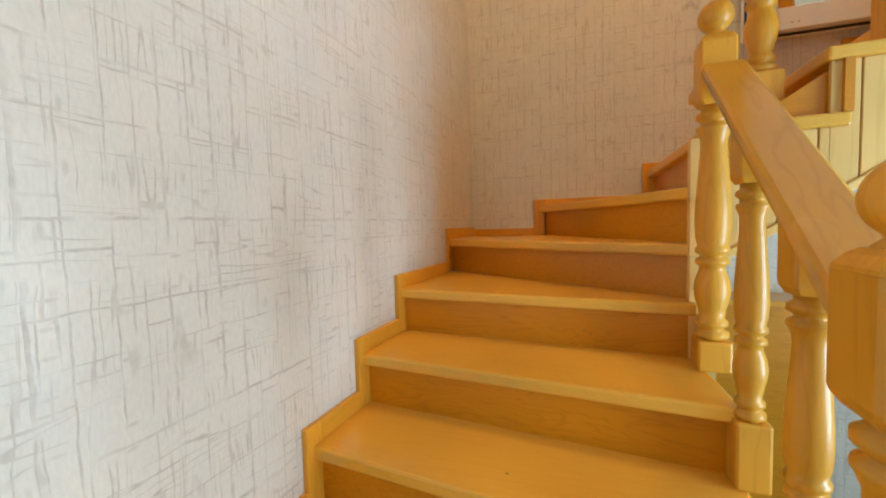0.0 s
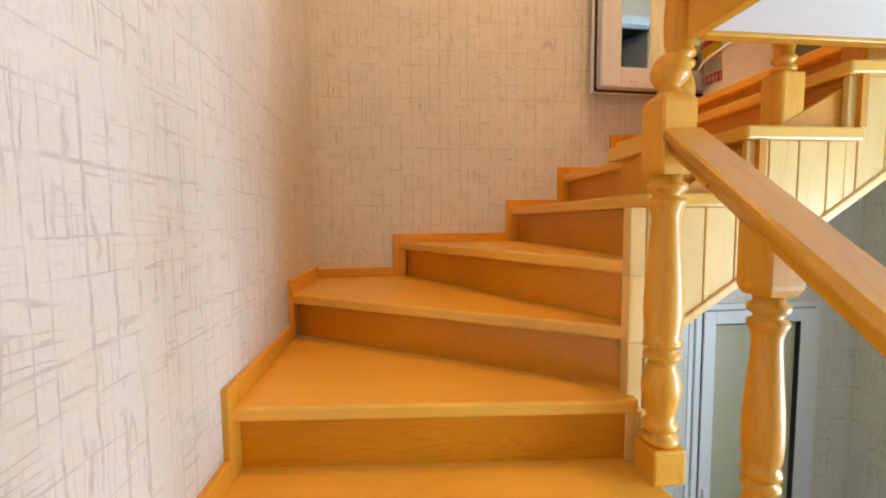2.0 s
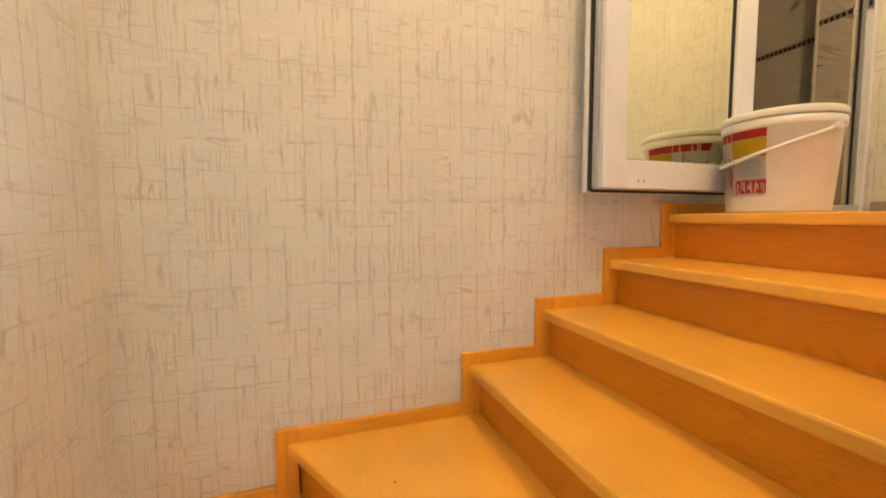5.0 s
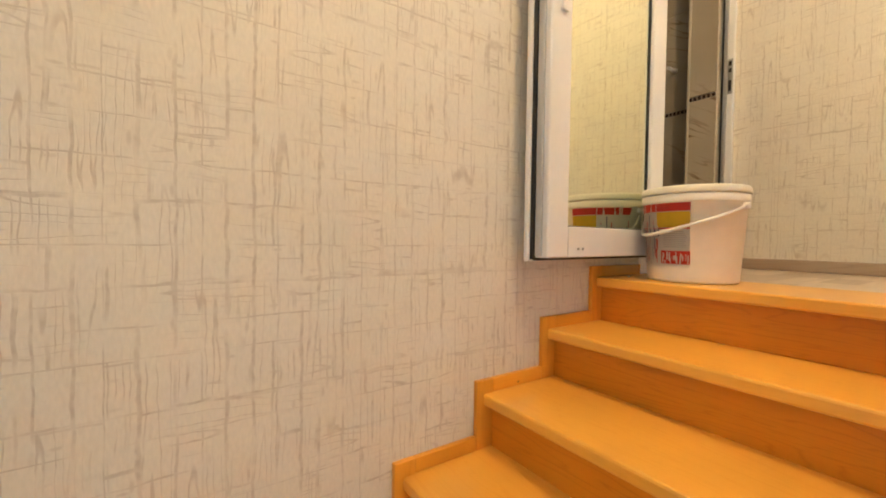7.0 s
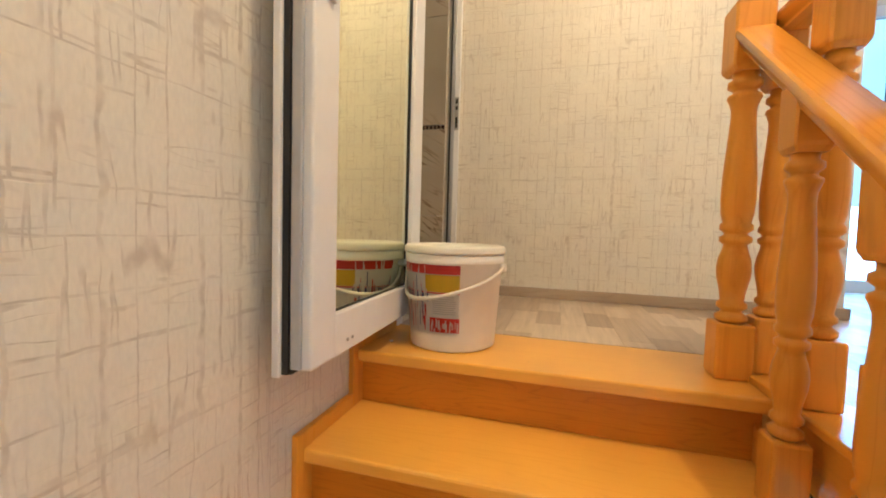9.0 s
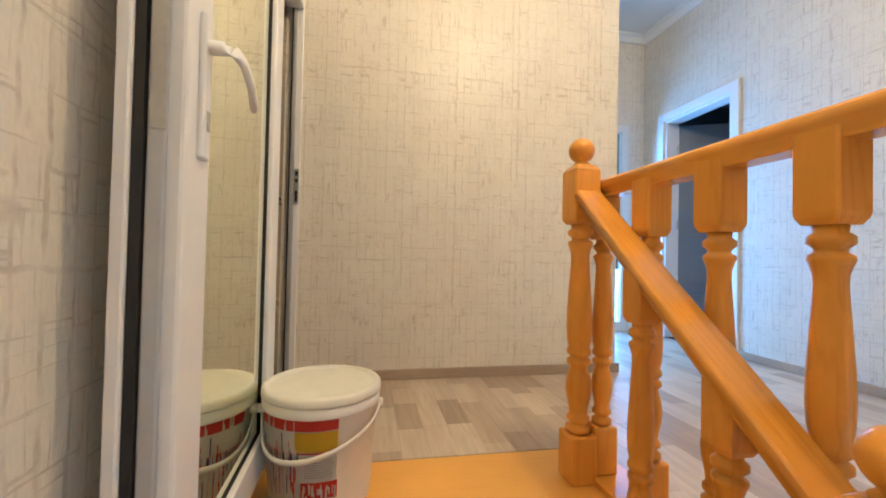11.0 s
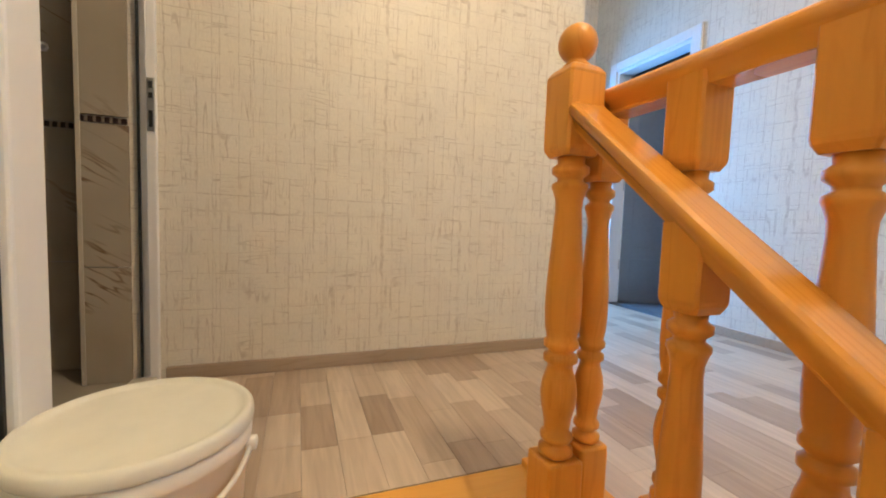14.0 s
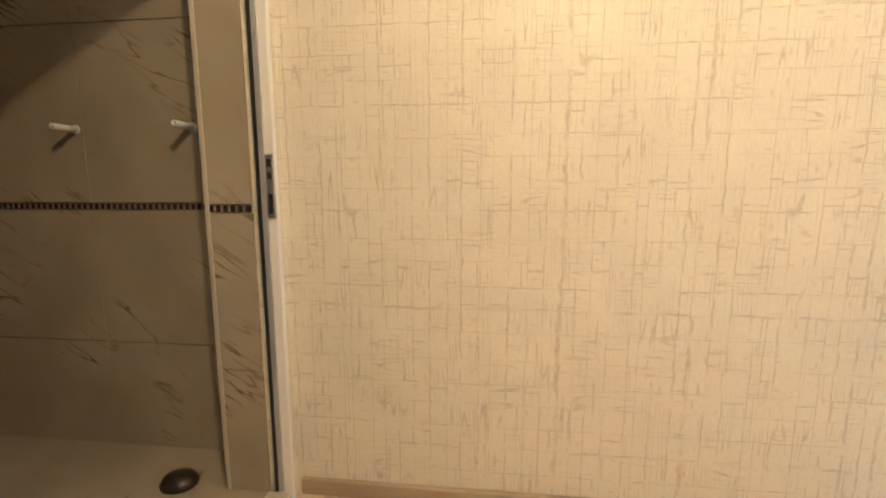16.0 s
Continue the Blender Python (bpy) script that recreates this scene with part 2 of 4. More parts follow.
skirt_grey = wood("taupe laminate skirting", 1, (0.43, 0.34, 0.26), (0.34, 0.26, 0.195), 0.45, 0.1)
grey_door = plain("slate grey door paint", (0.16, 0.175, 0.19), 0.4, 0, 30, 0.08, 0.05)
casing_white = plain("white painted casing", (0.76, 0.76, 0.76), 0.4, 0, 30, 0.03, 0.04)
# the unlit room's shade is put into this dark colour
dark_room = plain("room paint darkened for shade", (0.16, 0.16, 0.17), 0.8, 0, 10, 0.1, 0.0)
# olive deepened: the warm interior mirrored in the pane is in its colour
frosted = plain("frosted olive glass", (0.50, 0.46, 0.31), 0.35, 0, 60, 0.03, 0.15)
concrete = plain("bare screed", (0.35, 0.33, 0.30), 0.8, 0, 12, 0.12, 0.2)
mosaic_dark = plain("dark mosaic glass", (0.03, 0.02, 0.02), 0.12, 0, 50, 0.3, 0.0)
mosaic_light = plain("pearl mosaic glass", (0.24, 0.19, 0.15), 0.12, 0, 50, 0.2, 0.0)
trim_plastic = plain("beige tile edging", (0.50, 0.45, 0.37), 0.35, 0, 40, 0.05, 0.0)
drain_dark = plain("dark bronze drain", (0.05, 0.04, 0.035), 0.4, 0.6, 40, 0.2, 0.05)
lamp_glass, lb, lnode, llink = material("glowing lamp glass")
lb.inputs["Emission Color"].default_value = (1.0, 0.82, 0.55, 1)
lb.inputs["Emission Strength"].default_value = 6.0
mirror_glass, mb, mnode, mlink = material("silvered greenish glass")
mb.inputs["Base Color"].default_value = (0.80, 0.82, 0.66, 1)
mb.inputs["Metallic"].default_value, mb.inputs["Roughness"].default_value = 1.0, 0.02
clear_glass, gb, gnode, glink = material("clear window glass")
gb.inputs["Transmission Weight"].default_value, gb.inputs["Roughness"].default_value = 1.0, 0.0
daylight_sky, db, dnode, dlink = material("bright sky outside")
db.inputs["Base Color"].default_value = (0.5, 0.7, 0.9, 1)
db.inputs["Emission Color"].default_value = (0.42, 0.78, 1.0, 1)
db.inputs["Emission Strength"].default_value = 1.6


def laminate_material():
    m, b, node, link = material("greyed oak laminate")
    oi, tc = node("ShaderNodeObjectInfo"), node("ShaderNodeNewGeometry")
    mp = node("ShaderNodeMapping")
    mp.inputs["Scale"].default_value = (2.0, 26, 26)
    link(tc.outputs["Position"], mp.inputs[0])
    n = node("ShaderNodeTexNoise", Scale=1.6, Detail=5.0, Distortion=0.8)
    link(mp.outputs[0], n.inputs["Vector"])
    both = node("ShaderNodeMath")
    link(oi.outputs["Random"], both.inputs[0])
    link(tc.outputs["Random Per Island"], both.inputs[1])
    fr = node("ShaderNodeMath")
    fr.operation = "FRACT"
    link(both.outputs[0], fr.inputs[0])
    own = ramp(node, link, fr.outputs[0], [(0.0, (0.39, 0.285, 0.20)), (0.2, (0.47, 0.355, 0.255)), (0.5, (0.57, 0.45, 0.335)), (1.0, (0.66, 0.54, 0.415))])
    grain = ramp(node, link, n.outputs[0], [(0.3, (0.78, 0.76, 0.74)), (0.65, (1.05, 1.05, 1.05))])
    link(mix(node, link, "MULTIPLY", 0.8, own, grain), b.inputs["Base Color"])
    b.inputs["Roughness"].default_value = 0.33
    bump(node, link, b, n.outputs[0], 0.08, 0.001)
    return m


laminate = laminate_material()


def marble_tile():
    m, b, node, link = material("cream marbled wall tile")
    geo = node("ShaderNodeNewGeometry")
    mp = node("ShaderNodeMapping")
    mp.vector_type = "TEXTURE"
    mp.inputs["Rotation"].default_value = (radians(32), 0, 0)
    mp.inputs["Scale"].default_value = (1, 0.62, 0.10)
    link(geo.outputs["Position"], mp.inputs[0])
    n = node("ShaderNodeTexNoise", Scale=1.3, Detail=3.0, Roughness=0.5, Distortion=0.15)
    link(mp.outputs[0], n.inputs["Vector"])
    d = node("ShaderNodeMath")
    d.operation = "PINGPONG"
    d.inputs[1].default_value = 0.5
    link(n.outputs[0], d.inputs[0])
    vein = ramp(node, link, d.outputs[0], [(0.0, (0, 0, 0)), (0.477, (0, 0, 0)), (0.498, (0.85, 0.85, 0.85)), (1.0, (0.85, 0.85, 0.85))])
    mk = node("ShaderNodeTexNoise", Scale=3.0, Detail=2.0)
    link(geo.outputs["Position"], mk.inputs["Vector"])
    gate = ramp(node, link, mk.outputs[0], [(0.53, (0, 0, 0)), (0.64, (1, 1, 1))])
    v = mix(node, link, "MULTIPLY", 1.0, vein, gate)
    body = ramp(node, link, mk.outputs[0], [(0.3, (0.33, 0.285, 0.22)), (0.7, (0.41, 0.36, 0.285))])
    link(mix(node, link, "MIX", v, body, (0.13, 0.075, 0.045)), b.inputs["Base Color"])
    b.inputs["Roughness"].default_value = 0.16
    return m


tile_mat = marble_tile()

# ---- building helpers ----


def solid(bm, lo, hi, bevel=0.0):
    """A box between two corners, with softened edges."""
    got = bmesh.ops.create_cube(bm, size=1)
    c = [(a + b) / 2 for a, b in zip(lo, hi)]
    s = [abs(b - a) for a, b in zip(lo, hi)]
    bmesh.ops.transform(bm, matrix=Matrix.Translation(c) @ Matrix.Diagonal((*s, 1)), verts=got["verts"])
    if bevel:
        edges = list({e for v in got["verts"] for e in v.link_edges})
        bmesh.ops.bevel(bm, geom=edges, offset=bevel, segments=2, affect="EDGES", profile=0.5)
    return bm


def box(lo, hi, bevel=0.0):
    return solid(bmesh.new(), lo, hi, bevel)


def prism(points, axis, a, b, bevel=0.0):
    """A flat outline drawn out along an axis; points lie in the other two axes, in order."""
    bm = bmesh.new()

    def at(p, w):
        q = list(p)
        q.insert(axis, w)
        return q

    lo = [bm.verts.new(at(p, a)) for p in points]
    hi = [bm.verts.new(at(p, b)) for p in points]
    n = len(points)
    bm.faces.new(lo)
    bm.faces.new(hi[::-1])
    for i in range(n):
        bm.faces.new((lo[i], hi[i], hi[(i + 1) % n], lo[(i + 1) % n]))
    bmesh.ops.recalc_face_normals(bm, faces=bm.faces)
    if bevel:
        bmesh.ops.bevel(bm, geom=list(bm.edges), offset=bevel, segments=2, affect="EDGES", profile=0.5)
    return bm


def lathe(bm, profile, sides=28, close=True):
    """A turned shape from (radius, height) pairs."""
    rings = []
    for r, z in profile:
        rings.append([bm.verts.new((r * math.cos(2 * math.pi * i / sides), r * math.sin(2 * math.pi * i / sides), z)) for i in range(sides)])
    for p, q in zip(rings, rings[1:]):
        for i in range(sides):
            f = bm.faces.new((p[i], p[(i + 1) % sides], q[(i + 1) % sides], q[i]))
            f.smooth = True
    if close:
        bm.faces.new(rings[0][::-1])
        bm.faces.new(rings[-1])
    return bm


def mesh_of(name, bm, mat):
    me = bpy.data.meshes.new(name)
    bm.to_mesh(me)
    bm.free()
    me.materials.append(mat)
    return me


def adopt(ob, parent):
    ob.parent = parent
    ob.matrix_parent_inverse = Matrix.Translation(-Vector(parent.location))
    return ob


def part(name, bm, mat, parent=None, label="", at=None):
    me = bm if isinstance(bm, bpy.types.Mesh) else mesh_of(name, bm, mat)
    ob = new(name, me)
    if at is not None:
        ob.location = at
    if parent is not None:
        adopt(ob, parent)
    if label:
        ob["label"] = label
    return ob


def thing(name, place, label, category, group="", kind=""):
    ob = new(name)
    ob.location = place
    ob.empty_display_size = 0.1
    return tagged(ob, label, category, group, kind)


def structure(name, bm, mat, label, category):
    return tagged(part(name, bm, mat), label, category, kind="structure")


# ---- the large structure ----
H = 0.17                    # rise of a step
FLOOR = 9 * H               # upper floor
GROUND = -1.70
TOP = 4.50                  # ceiling of the upper floor
BACK = -3.10                # wall with the hall door
EAST = 3.106                # landing wall
WELL_X, WELL_Y = 1.136, -1.127

structure("wall_west", box((-0.12, BACK - 0.12, GROUND), (0, 0.12, TOP)), paper, "pale wallpapered stair wall with a woven grey-brown scrawl", "wall")

# stair wall: solid below the landing but for the ground-floor door, with the bathroom doorway above
DX0, DX1, DTOP = 2.165, 3.064, FLOOR + 2.08
PX0, PX1, PTOP = 2.075, 2.86, 0.475
bm = bmesh.new()
solid(bm, (0, 0, GROUND), (PX0, 0.12, FLOOR - 0.02))
solid(bm, (PX1, 0, GROUND), (4.6, 0.12, FLOOR - 0.02))
solid(bm, (PX0, 0, PTOP), (PX1, 0.12, FLOOR - 0.02))
solid(bm, (0, 0, FLOOR - 0.02), (DX0, 0.12, TOP))
solid(bm, (DX1, 0, FLOOR - 0.02), (EAST + 0.10, 0.12, TOP))
solid(bm, (DX0, 0, DTOP), (DX1, 0.12, TOP))
structure("wall_north", bm, paper, "cream wallpapered wall along the winding stair", "wall")

bm = box((EAST, -1.931, FLOOR), (EAST + 0.10, 0, TOP))
structure("wall_landing", bm, paper, "cream wallpapered landing wall in warm lamplight", "wall")
VY0, VY1, VZ0, VZ1 = -2.70, -1.60, -0.40, 1.10
bm = bmesh.new()
solid(bm, (EAST, BACK, GROUND), (EAST + 0.10, VY0, FLOOR - 0.14))
solid(bm, (EAST, VY1, GROUND), (EAST + 0.10, 0, FLOOR - 0.14))
solid(bm, (EAST, VY0, GROUND), (EAST + 0.10, VY1, VZ0))
solid(bm, (EAST, VY0, VZ1), (EAST + 0.10, VY1, FLOOR - 0.14))
structure("wall_ground_east", bm, paper, "wallpapered ground-floor wall in shade", "wall")

# far wall of the hall with a glazed door
GY0, GY1 = -2.93, -2.05
bm = bmesh.new()
solid(bm, (4.40, BACK - 0.1, FLOOR), (4.52, GY0, TOP))
solid(bm, (4.40, GY1, FLOOR), (4.52, 0.0, TOP))
solid(bm, (4.40, GY0, FLOOR + 2.06), (4.52, GY1, TOP))
structure("wall_hall_end", bm, paper, "pale wallpapered end wall of the hall", "wall")

# back wall with the hall door above and the windows below
HX0, HX1, HTOP = 3.40, 4.11, FLOOR + 2.02
bm = bmesh.new()
solid(bm, (0, BACK - 0.12, GROUND), (EAST, BACK, FLOOR))
solid(bm, (0, BACK - 0.12, FLOOR), (HX0, BACK, TOP))
solid(bm, (HX1, BACK - 0.12, FLOOR), (4.40, BACK, TOP))
solid(bm, (HX0, BACK - 0.12, HTOP), (HX1, BACK, TOP))
structure("wall_south", bm, paper, "pale wallpapered hall wall in bluish daylight", "wall")

structure("ceiling", box((-0.12, BACK - 0.12, TOP), (4.52, 0.12, TOP + 0.1)), white_paint, "plain white ceiling of the upper floor", "ceiling")
bm = bmesh.new()
solid(bm, (WELL_X + 0.02, BACK, 1.402), (4.4, WELL_Y - 0.02, FLOOR - 0.02))
solid(bm, (2.22, WELL_Y - 0.02, 1.402), (4.4, 0, FLOOR - 0.02))
structure("ceiling_ground", bm, white_paint, "white plastered underside of the upper floor", "ceiling")
structure("floor_ground", box((0, BACK, GROUND - 0.1), (EAST, 0, GROUND)), concrete, "bare grey ground floor below the stair", "floor")


def cornice(name, x0, y0, x1, y1, z, inward, size=0.07):
    """A cove along the meeting of wall and ceiling."""
    pts = [(0, 0), (size, 0), (size, -0.012), (size * 0.55, -size * 0.35), (size * 0.3, -size * 0.75), (0.012, -size), (0, -size)]
    bm = bmesh.new()
    ends = []
    for x, y in ((x0, y0), (x1, y1)):
        ends.append([bm.verts.new((x + inward[0] * a, y + inward[1] * a, z + b)) for a, b in pts])
    n = len(pts)
    for i in range(n):
        bm.faces.new((ends[0][i], ends[1][i], ends[1][(i + 1) % n], ends[0][(i + 1) % n]))
    bm.faces.new(ends[0][::-1])
    bm.faces.new(ends[1])
    bmesh.ops.recalc_face_normals(bm, faces=bm.faces)
    structure(name, bm, white_paint, "white plaster cove between wall and ceiling", "cornice")


cornice("trim_hall_south", 1.2, BACK, 4.40, BACK, TOP, (0, 1))
cornice("trim_hall_end", 4.40, BACK, 4.40, 0, TOP, (-1, 0))
cornice("trim_ground_north", 2.25, 0, EAST, 0, 1.402, (0, -1), 0.1)
cornice("trim_ground_east", EAST, 0, EAST, BACK, 1.402, (-1, 0), 0.1)

# timber edging round the stairwell
edge = thing("stairwell_edging", (WELL_X, WELL_Y, 1.40), "orange lacquered pine boards edging the upper floor", "edging", kind="structure")
part("fascia_board", box((WELL_X - 0.012, BACK, 1.392), (WELL_X + 0.018, WELL_Y + 0.004, FLOOR + 0.006), 0.003), wood_y, edge)
part("fascia_board", box((WELL_X + 0.02, WELL_Y - 0.018, 1.392), (2.2, WELL_Y + 0.012, FLOOR + 0.006), 0.003), wood_x, edge)
part("edge_plank", box((WELL_X - 0.02, WELL_Y - 0.105, FLOOR), (2.2, WELL_Y + 0.03, FLOOR + 0.022), 0.005), wood_x, edge)
part("edge_plank", box((WELL_X - 0.02, BACK, FLOOR), (WELL_X + 0.1, WELL_Y - 0.107, FLOOR + 0.022), 0.005), wood_y, edge)

# ---- the staircase ----
# nosing lines: (point at the wall, point at the inner end)
LINES = {k: ((0.0, -1.63 - 0.255 * (1 - k)), (1.03, -1.70 - 0.25 * (1 - k))) for k in range(-2, 2)}
LINES[1] = ((0.0, -1.625), (1.03, -1.715))
LINES[2] = ((0.0, -1.365), (1.03, -1.46))
LINES[3] = ((0.0, -1.075), (1.00, -1.160))
LINES[4] = ((0.0, -0.487), (0.999, -1.114))
LINES[5] = ((0.414, 0.0), (1.006, -1.116))
LINES[6] = ((1.004, 0.0), (1.03, -1.125))
LINES[7] = ((1.284, 0.0), (1.295, -1.125))
LINES[8] = ((1.572, 0.0), (1.580, -1.125))
LINES[9] = ((1.842, 0.0), (1.846, -1.150))
NOSE, THICK = 0.035, 0.036

stair = thing("staircase", (0.5, -2.4, GROUND), "orange lacquered pine winding staircase with closed risers", "staircase", kind="structure")


def outline(k):
    """Plan of tread k: its nosing, and back to just under the next riser."""
    (a, b), (c, d) = LINES[k], LINES[k + 1]
    back = NOSE + 0.018

    def behind(p, q, s):
        v = Vector((q[0] - p[0], q[1] - p[1])).normalized()
        n = Vector((-v.y, v.x))
        return (p[0] + n.x * s, p[1] + n.y * s), (q[0] + n.x * s, q[1] + n.y * s)

    c2, d2 = behind(c, d, back)
    pts = [a, b, d2]
    if k == 5:
        pts = [a, b, (1.03, -1.03), d2]
    pts.append(c2)
    if k == 4:
        pts = [a, b, d2, c2, (0.0, 0.0)]
    if k < 4:
        pts[-1] = (0.0, c2[1])
    elif k > 4:
        pts = [(p[0], min(p[1], 0.0)) for p in pts]
    return pts


for k in range(-2, 9):
    pts = outline(k)
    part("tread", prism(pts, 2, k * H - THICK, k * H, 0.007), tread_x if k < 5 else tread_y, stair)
for k in range(-1, 10):
    (a, b) = LINES[k]
    v = Vector((b[0] - a[0], b[1] - a[1])).normalized()
    n = Vector((-v.y, v.x))
    o = [(a[0] + n.x * NOSE, a[1] + n.y * NOSE), (b[0] + n.x * NOSE, b[1] + n.y * NOSE)]
    o += [(o[1][0] + n.x * 0.02, o[1][1] + n.y * 0.02), (o[0][0] + n.x * 0.02, o[0][1] + n.y * 0.02)]
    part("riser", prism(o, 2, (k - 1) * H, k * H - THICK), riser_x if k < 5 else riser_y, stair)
part("tread", box((1.844, -1.150, FLOOR - THICK), (2.207, 0.0, FLOOR), 0.006), tread_y, stair)
part("landing_board", box((0.0, BACK, -3 * H - 0.04), (1.05, -2.36, -3 * H), 0.004), wood_x, stair)
# block on the seventh tread's level that carries the upper flight's lowest newel
part("plinth_board", box((1.012, -1.125, 1.117), (1.118, -0.960, 1.153), 0.006), tread_x, stair)
part("plinth_riser", box((1.042, -1.12, 6 * H), (1.116, -0.985, 1.117)), riser_x, stair)
# inner corner posts of the winders, stepping up with the risers
for k in range(3, 7):
    part("corner_post", box((0.986, -1.128, (k - 1) * H - THICK), (1.026, -1.095, k * H - THICK - 0.0005), 0.002), board_pine, stair)

# stepped skirting on both walls
ST, SH, SW = 0.018, 0.057, 0.026
SHN = 0.043         # the skirting is a little lower along the winders' far wall


def skirt_west(k, y0, y1):
    part("skirting_board", box((0, y0 + 0.04, k * H), (ST, y1, k * H + SH), 0.003), wood_y, stair)
    part("skirting_upright", box((0, y0 - SW + 0.0004, (k - 1) * H), (ST, y0 + 0.0396, k * H + SH), 0.003), wood_z, stair)


def skirt_north(k, x0, x1):
    part("skirting_board", box((x0 + 0.04, -ST, k * H), (x1, 0, k * H + SHN), 0.003), wood_x, stair)
    part("skirting_upright", box((x0 - SW + 0.0004, -ST, (k - 1) * H), (x0 + 0.0396, 0, k * H + SHN), 0.003), wood_z, stair)


for k in range(-1, 5):
    y0 = LINES[k][0][1]
    y1 = LINES[k + 1][0][1] - SW if k < 4 else -ST
    skirt_west(k, y0, y1)
part("skirting_board", box((ST, -ST, 4 * H), (LINES[5][0][0] - SW, 0, 4 * H + SHN), 0.004), wood_x, stair)
for k in range(5, 9):
    skirt_north(k, LINES[k][0][0], LINES[k + 1][0][0] - SW)
skirt_north(9, LINES[9][0][0], 2.150)

# boarded inner string of the upper flight
s_lo, s_hi = (1.03, 0.625), (2.2, 1.405)
slope = (s_hi[1] - s_lo[1]) / (s_hi[0] - s_lo[0])
x, wide = 1.03, 0.0855
while x < 2.18:
    x1 = min(x + wide - 0.004, 2.2)
    for k in (6, 7, 8, 9):
        a, b = LINES[k][1][0] + 0.012, (LINES[k + 1][1][0] + 0.012 if k < 9 else 2.2)
        p, q = max(x, a), min(x1, b)
        if q - p > 0.004:
            top = k * H - THICK
            bot0, bot1 = s_lo[1] + slope * (p - s_lo[0]), s_lo[1] + slope * (q - s_lo[0])
            part("cladding_board", prism([(p, bot0), (q, bot1), (q, top), (p, top)], 1, -1.112, -1.096, 0.002), board_pine, stair)
    x += wide
part("string_backing", prism([(1.03, 0.66), (2.2, 1.43), (2.2, FLOOR - 0.06), (1.9, FLOOR - 0.06), (1.6, FLOOR - 0.23), (1.3, FLOOR - 0.4), (1.04, FLOOR - 0.57)], 1, -1.094, -1.08), riser_x, stair)
t = 0.028
part("bottom_trim", prism([(1.03, 0.625 - t), (2.2, 1.405 - t), (2.2, 1.405), (1.03, 0.625)], 1, -1.118, -1.07, 0.004), board_pine, stair)
part("soffit_board", prism([(1.03, 0.628), (2.2, 1.408), (2.2, 1.425), (1.03, 0.645)], 1, -1.07, 0.0), board_pine, stair)
# boarded inner string of the lower flight, one board a step
for k in range(-2, 4):
    y0 = LINES[k][1][1] + 0.01
    y1 = LINES[k + 1][1][1] + 0.01 if k < 3 else -1.09
    part("string_board", box((1.012, y0, k * H - 0.34), (1.03, y1, k * H - THICK), 0.002), board_pine, stair)

# ---- railings ----


def eased_block(bm, n, levels, cut=0.12):
    """A square block with eased upright corners, from (share of the half width, height) levels."""
    rings = []
    for f, z in levels:
        w, c = n * f, n * f * (1 - cut)
        rings.append([bm.verts.new((x, y, z)) for x, y in ((-c, -w), (c, -w), (w, -c), (w, c), (c, w), (-c, w), (-w, c), (-w, -c))])
    for p, q in zip(rings, rings[1:]):
        for i in range(8):
            bm.faces.new((p[i], p[(i + 1) % 8], q[(i + 1) % 8], q[i]))
    bm.faces.new(rings[0][::-1])
    bm.faces.new(rings[-1])


def spindle(bottom, base, top, rise, half, girth):
    """Square foot, turned shank and square head in one piece. rise: height of the foot block; base..top: the turned part."""
    bm = bmesh.new()
    solid(bm, (-half, -half, 0), (half, half, rise), 0.007)
    g, z0, L = girth, rise, base - rise
    prof = [(0.70, 0.0), (0.92, 0.012), (0.92, 0.03), (0.62, 0.042), (0.60, 0.05), (0.86, 0.062), (0.86, 0.078), (0.66, 0.09),
            (0.74, 0.13), (0.92, 0.18), (0.98, 0.22), (0.90, 0.26), (0.70, 0.30), (0.66, 0.318), (0.90, 0.33), (0.90, 0.348),
            (0.66, 0.358), (0.66, 0.365), (0.92, 0.378), (0.92, 0.396), (0.78, 0.408), (0.90, 0.44), (0.96, 0.50), (0.94, 0.58),
            (0.84, 0.68), (0.74, 0.77), (0.68, 0.83), (0.70, 0.862), (0.86, 0.892), (0.94, 0.902), (0.92, 0.914), (0.66, 0.924),
            (0.66, 0.934), (0.95, 0.948), (0.95, 0.968), (0.68, 0.98), (0.72, 1.0)]
    lathe(bm, [(g * r, z0 + L * f) for r, f in prof])
    # head block, chamfered toward the turning
    eased_block(bm, half, ((0.78, base), (0.96, base + 0.012), (1.0, base + 0.020), (1.0, top)))
    return bm


def newel(parent, x, y, z, head0, head1, half=0.055, foot=0.15, ball=0.041, stout=0.92):
    """A post with a chamfered head and a turned ball, as part of a railing."""
    head1 -= 0.008
    post = part("newel_post", spindle(0, head0, head1, foot, half, half * stout), wood_z, parent, at=(x, y, z))
    bm = bmesh.new()
    eased_block(bm, half, ((1.0, head1 + 0.0004), (0.985, head1 + 0.006), (0.80, head1 + 0.018), (0.62, head1 + 0.024)))
    c = head1 + 0.032 + ball
    prof = [(ball * 0.66, head1 + 0.018), (ball * 0.72, head1 + 0.026), (ball * 0.5, head1 + 0.034)]
    prof += [(ball * math.cos(a), c + ball * math.sin(a)) for a in np.linspace(-1.0, 1.5, 12)]
    lathe(bm, prof)
    part("ball_finial", bm, wood_z, post, at=(x, y, z))
    return post


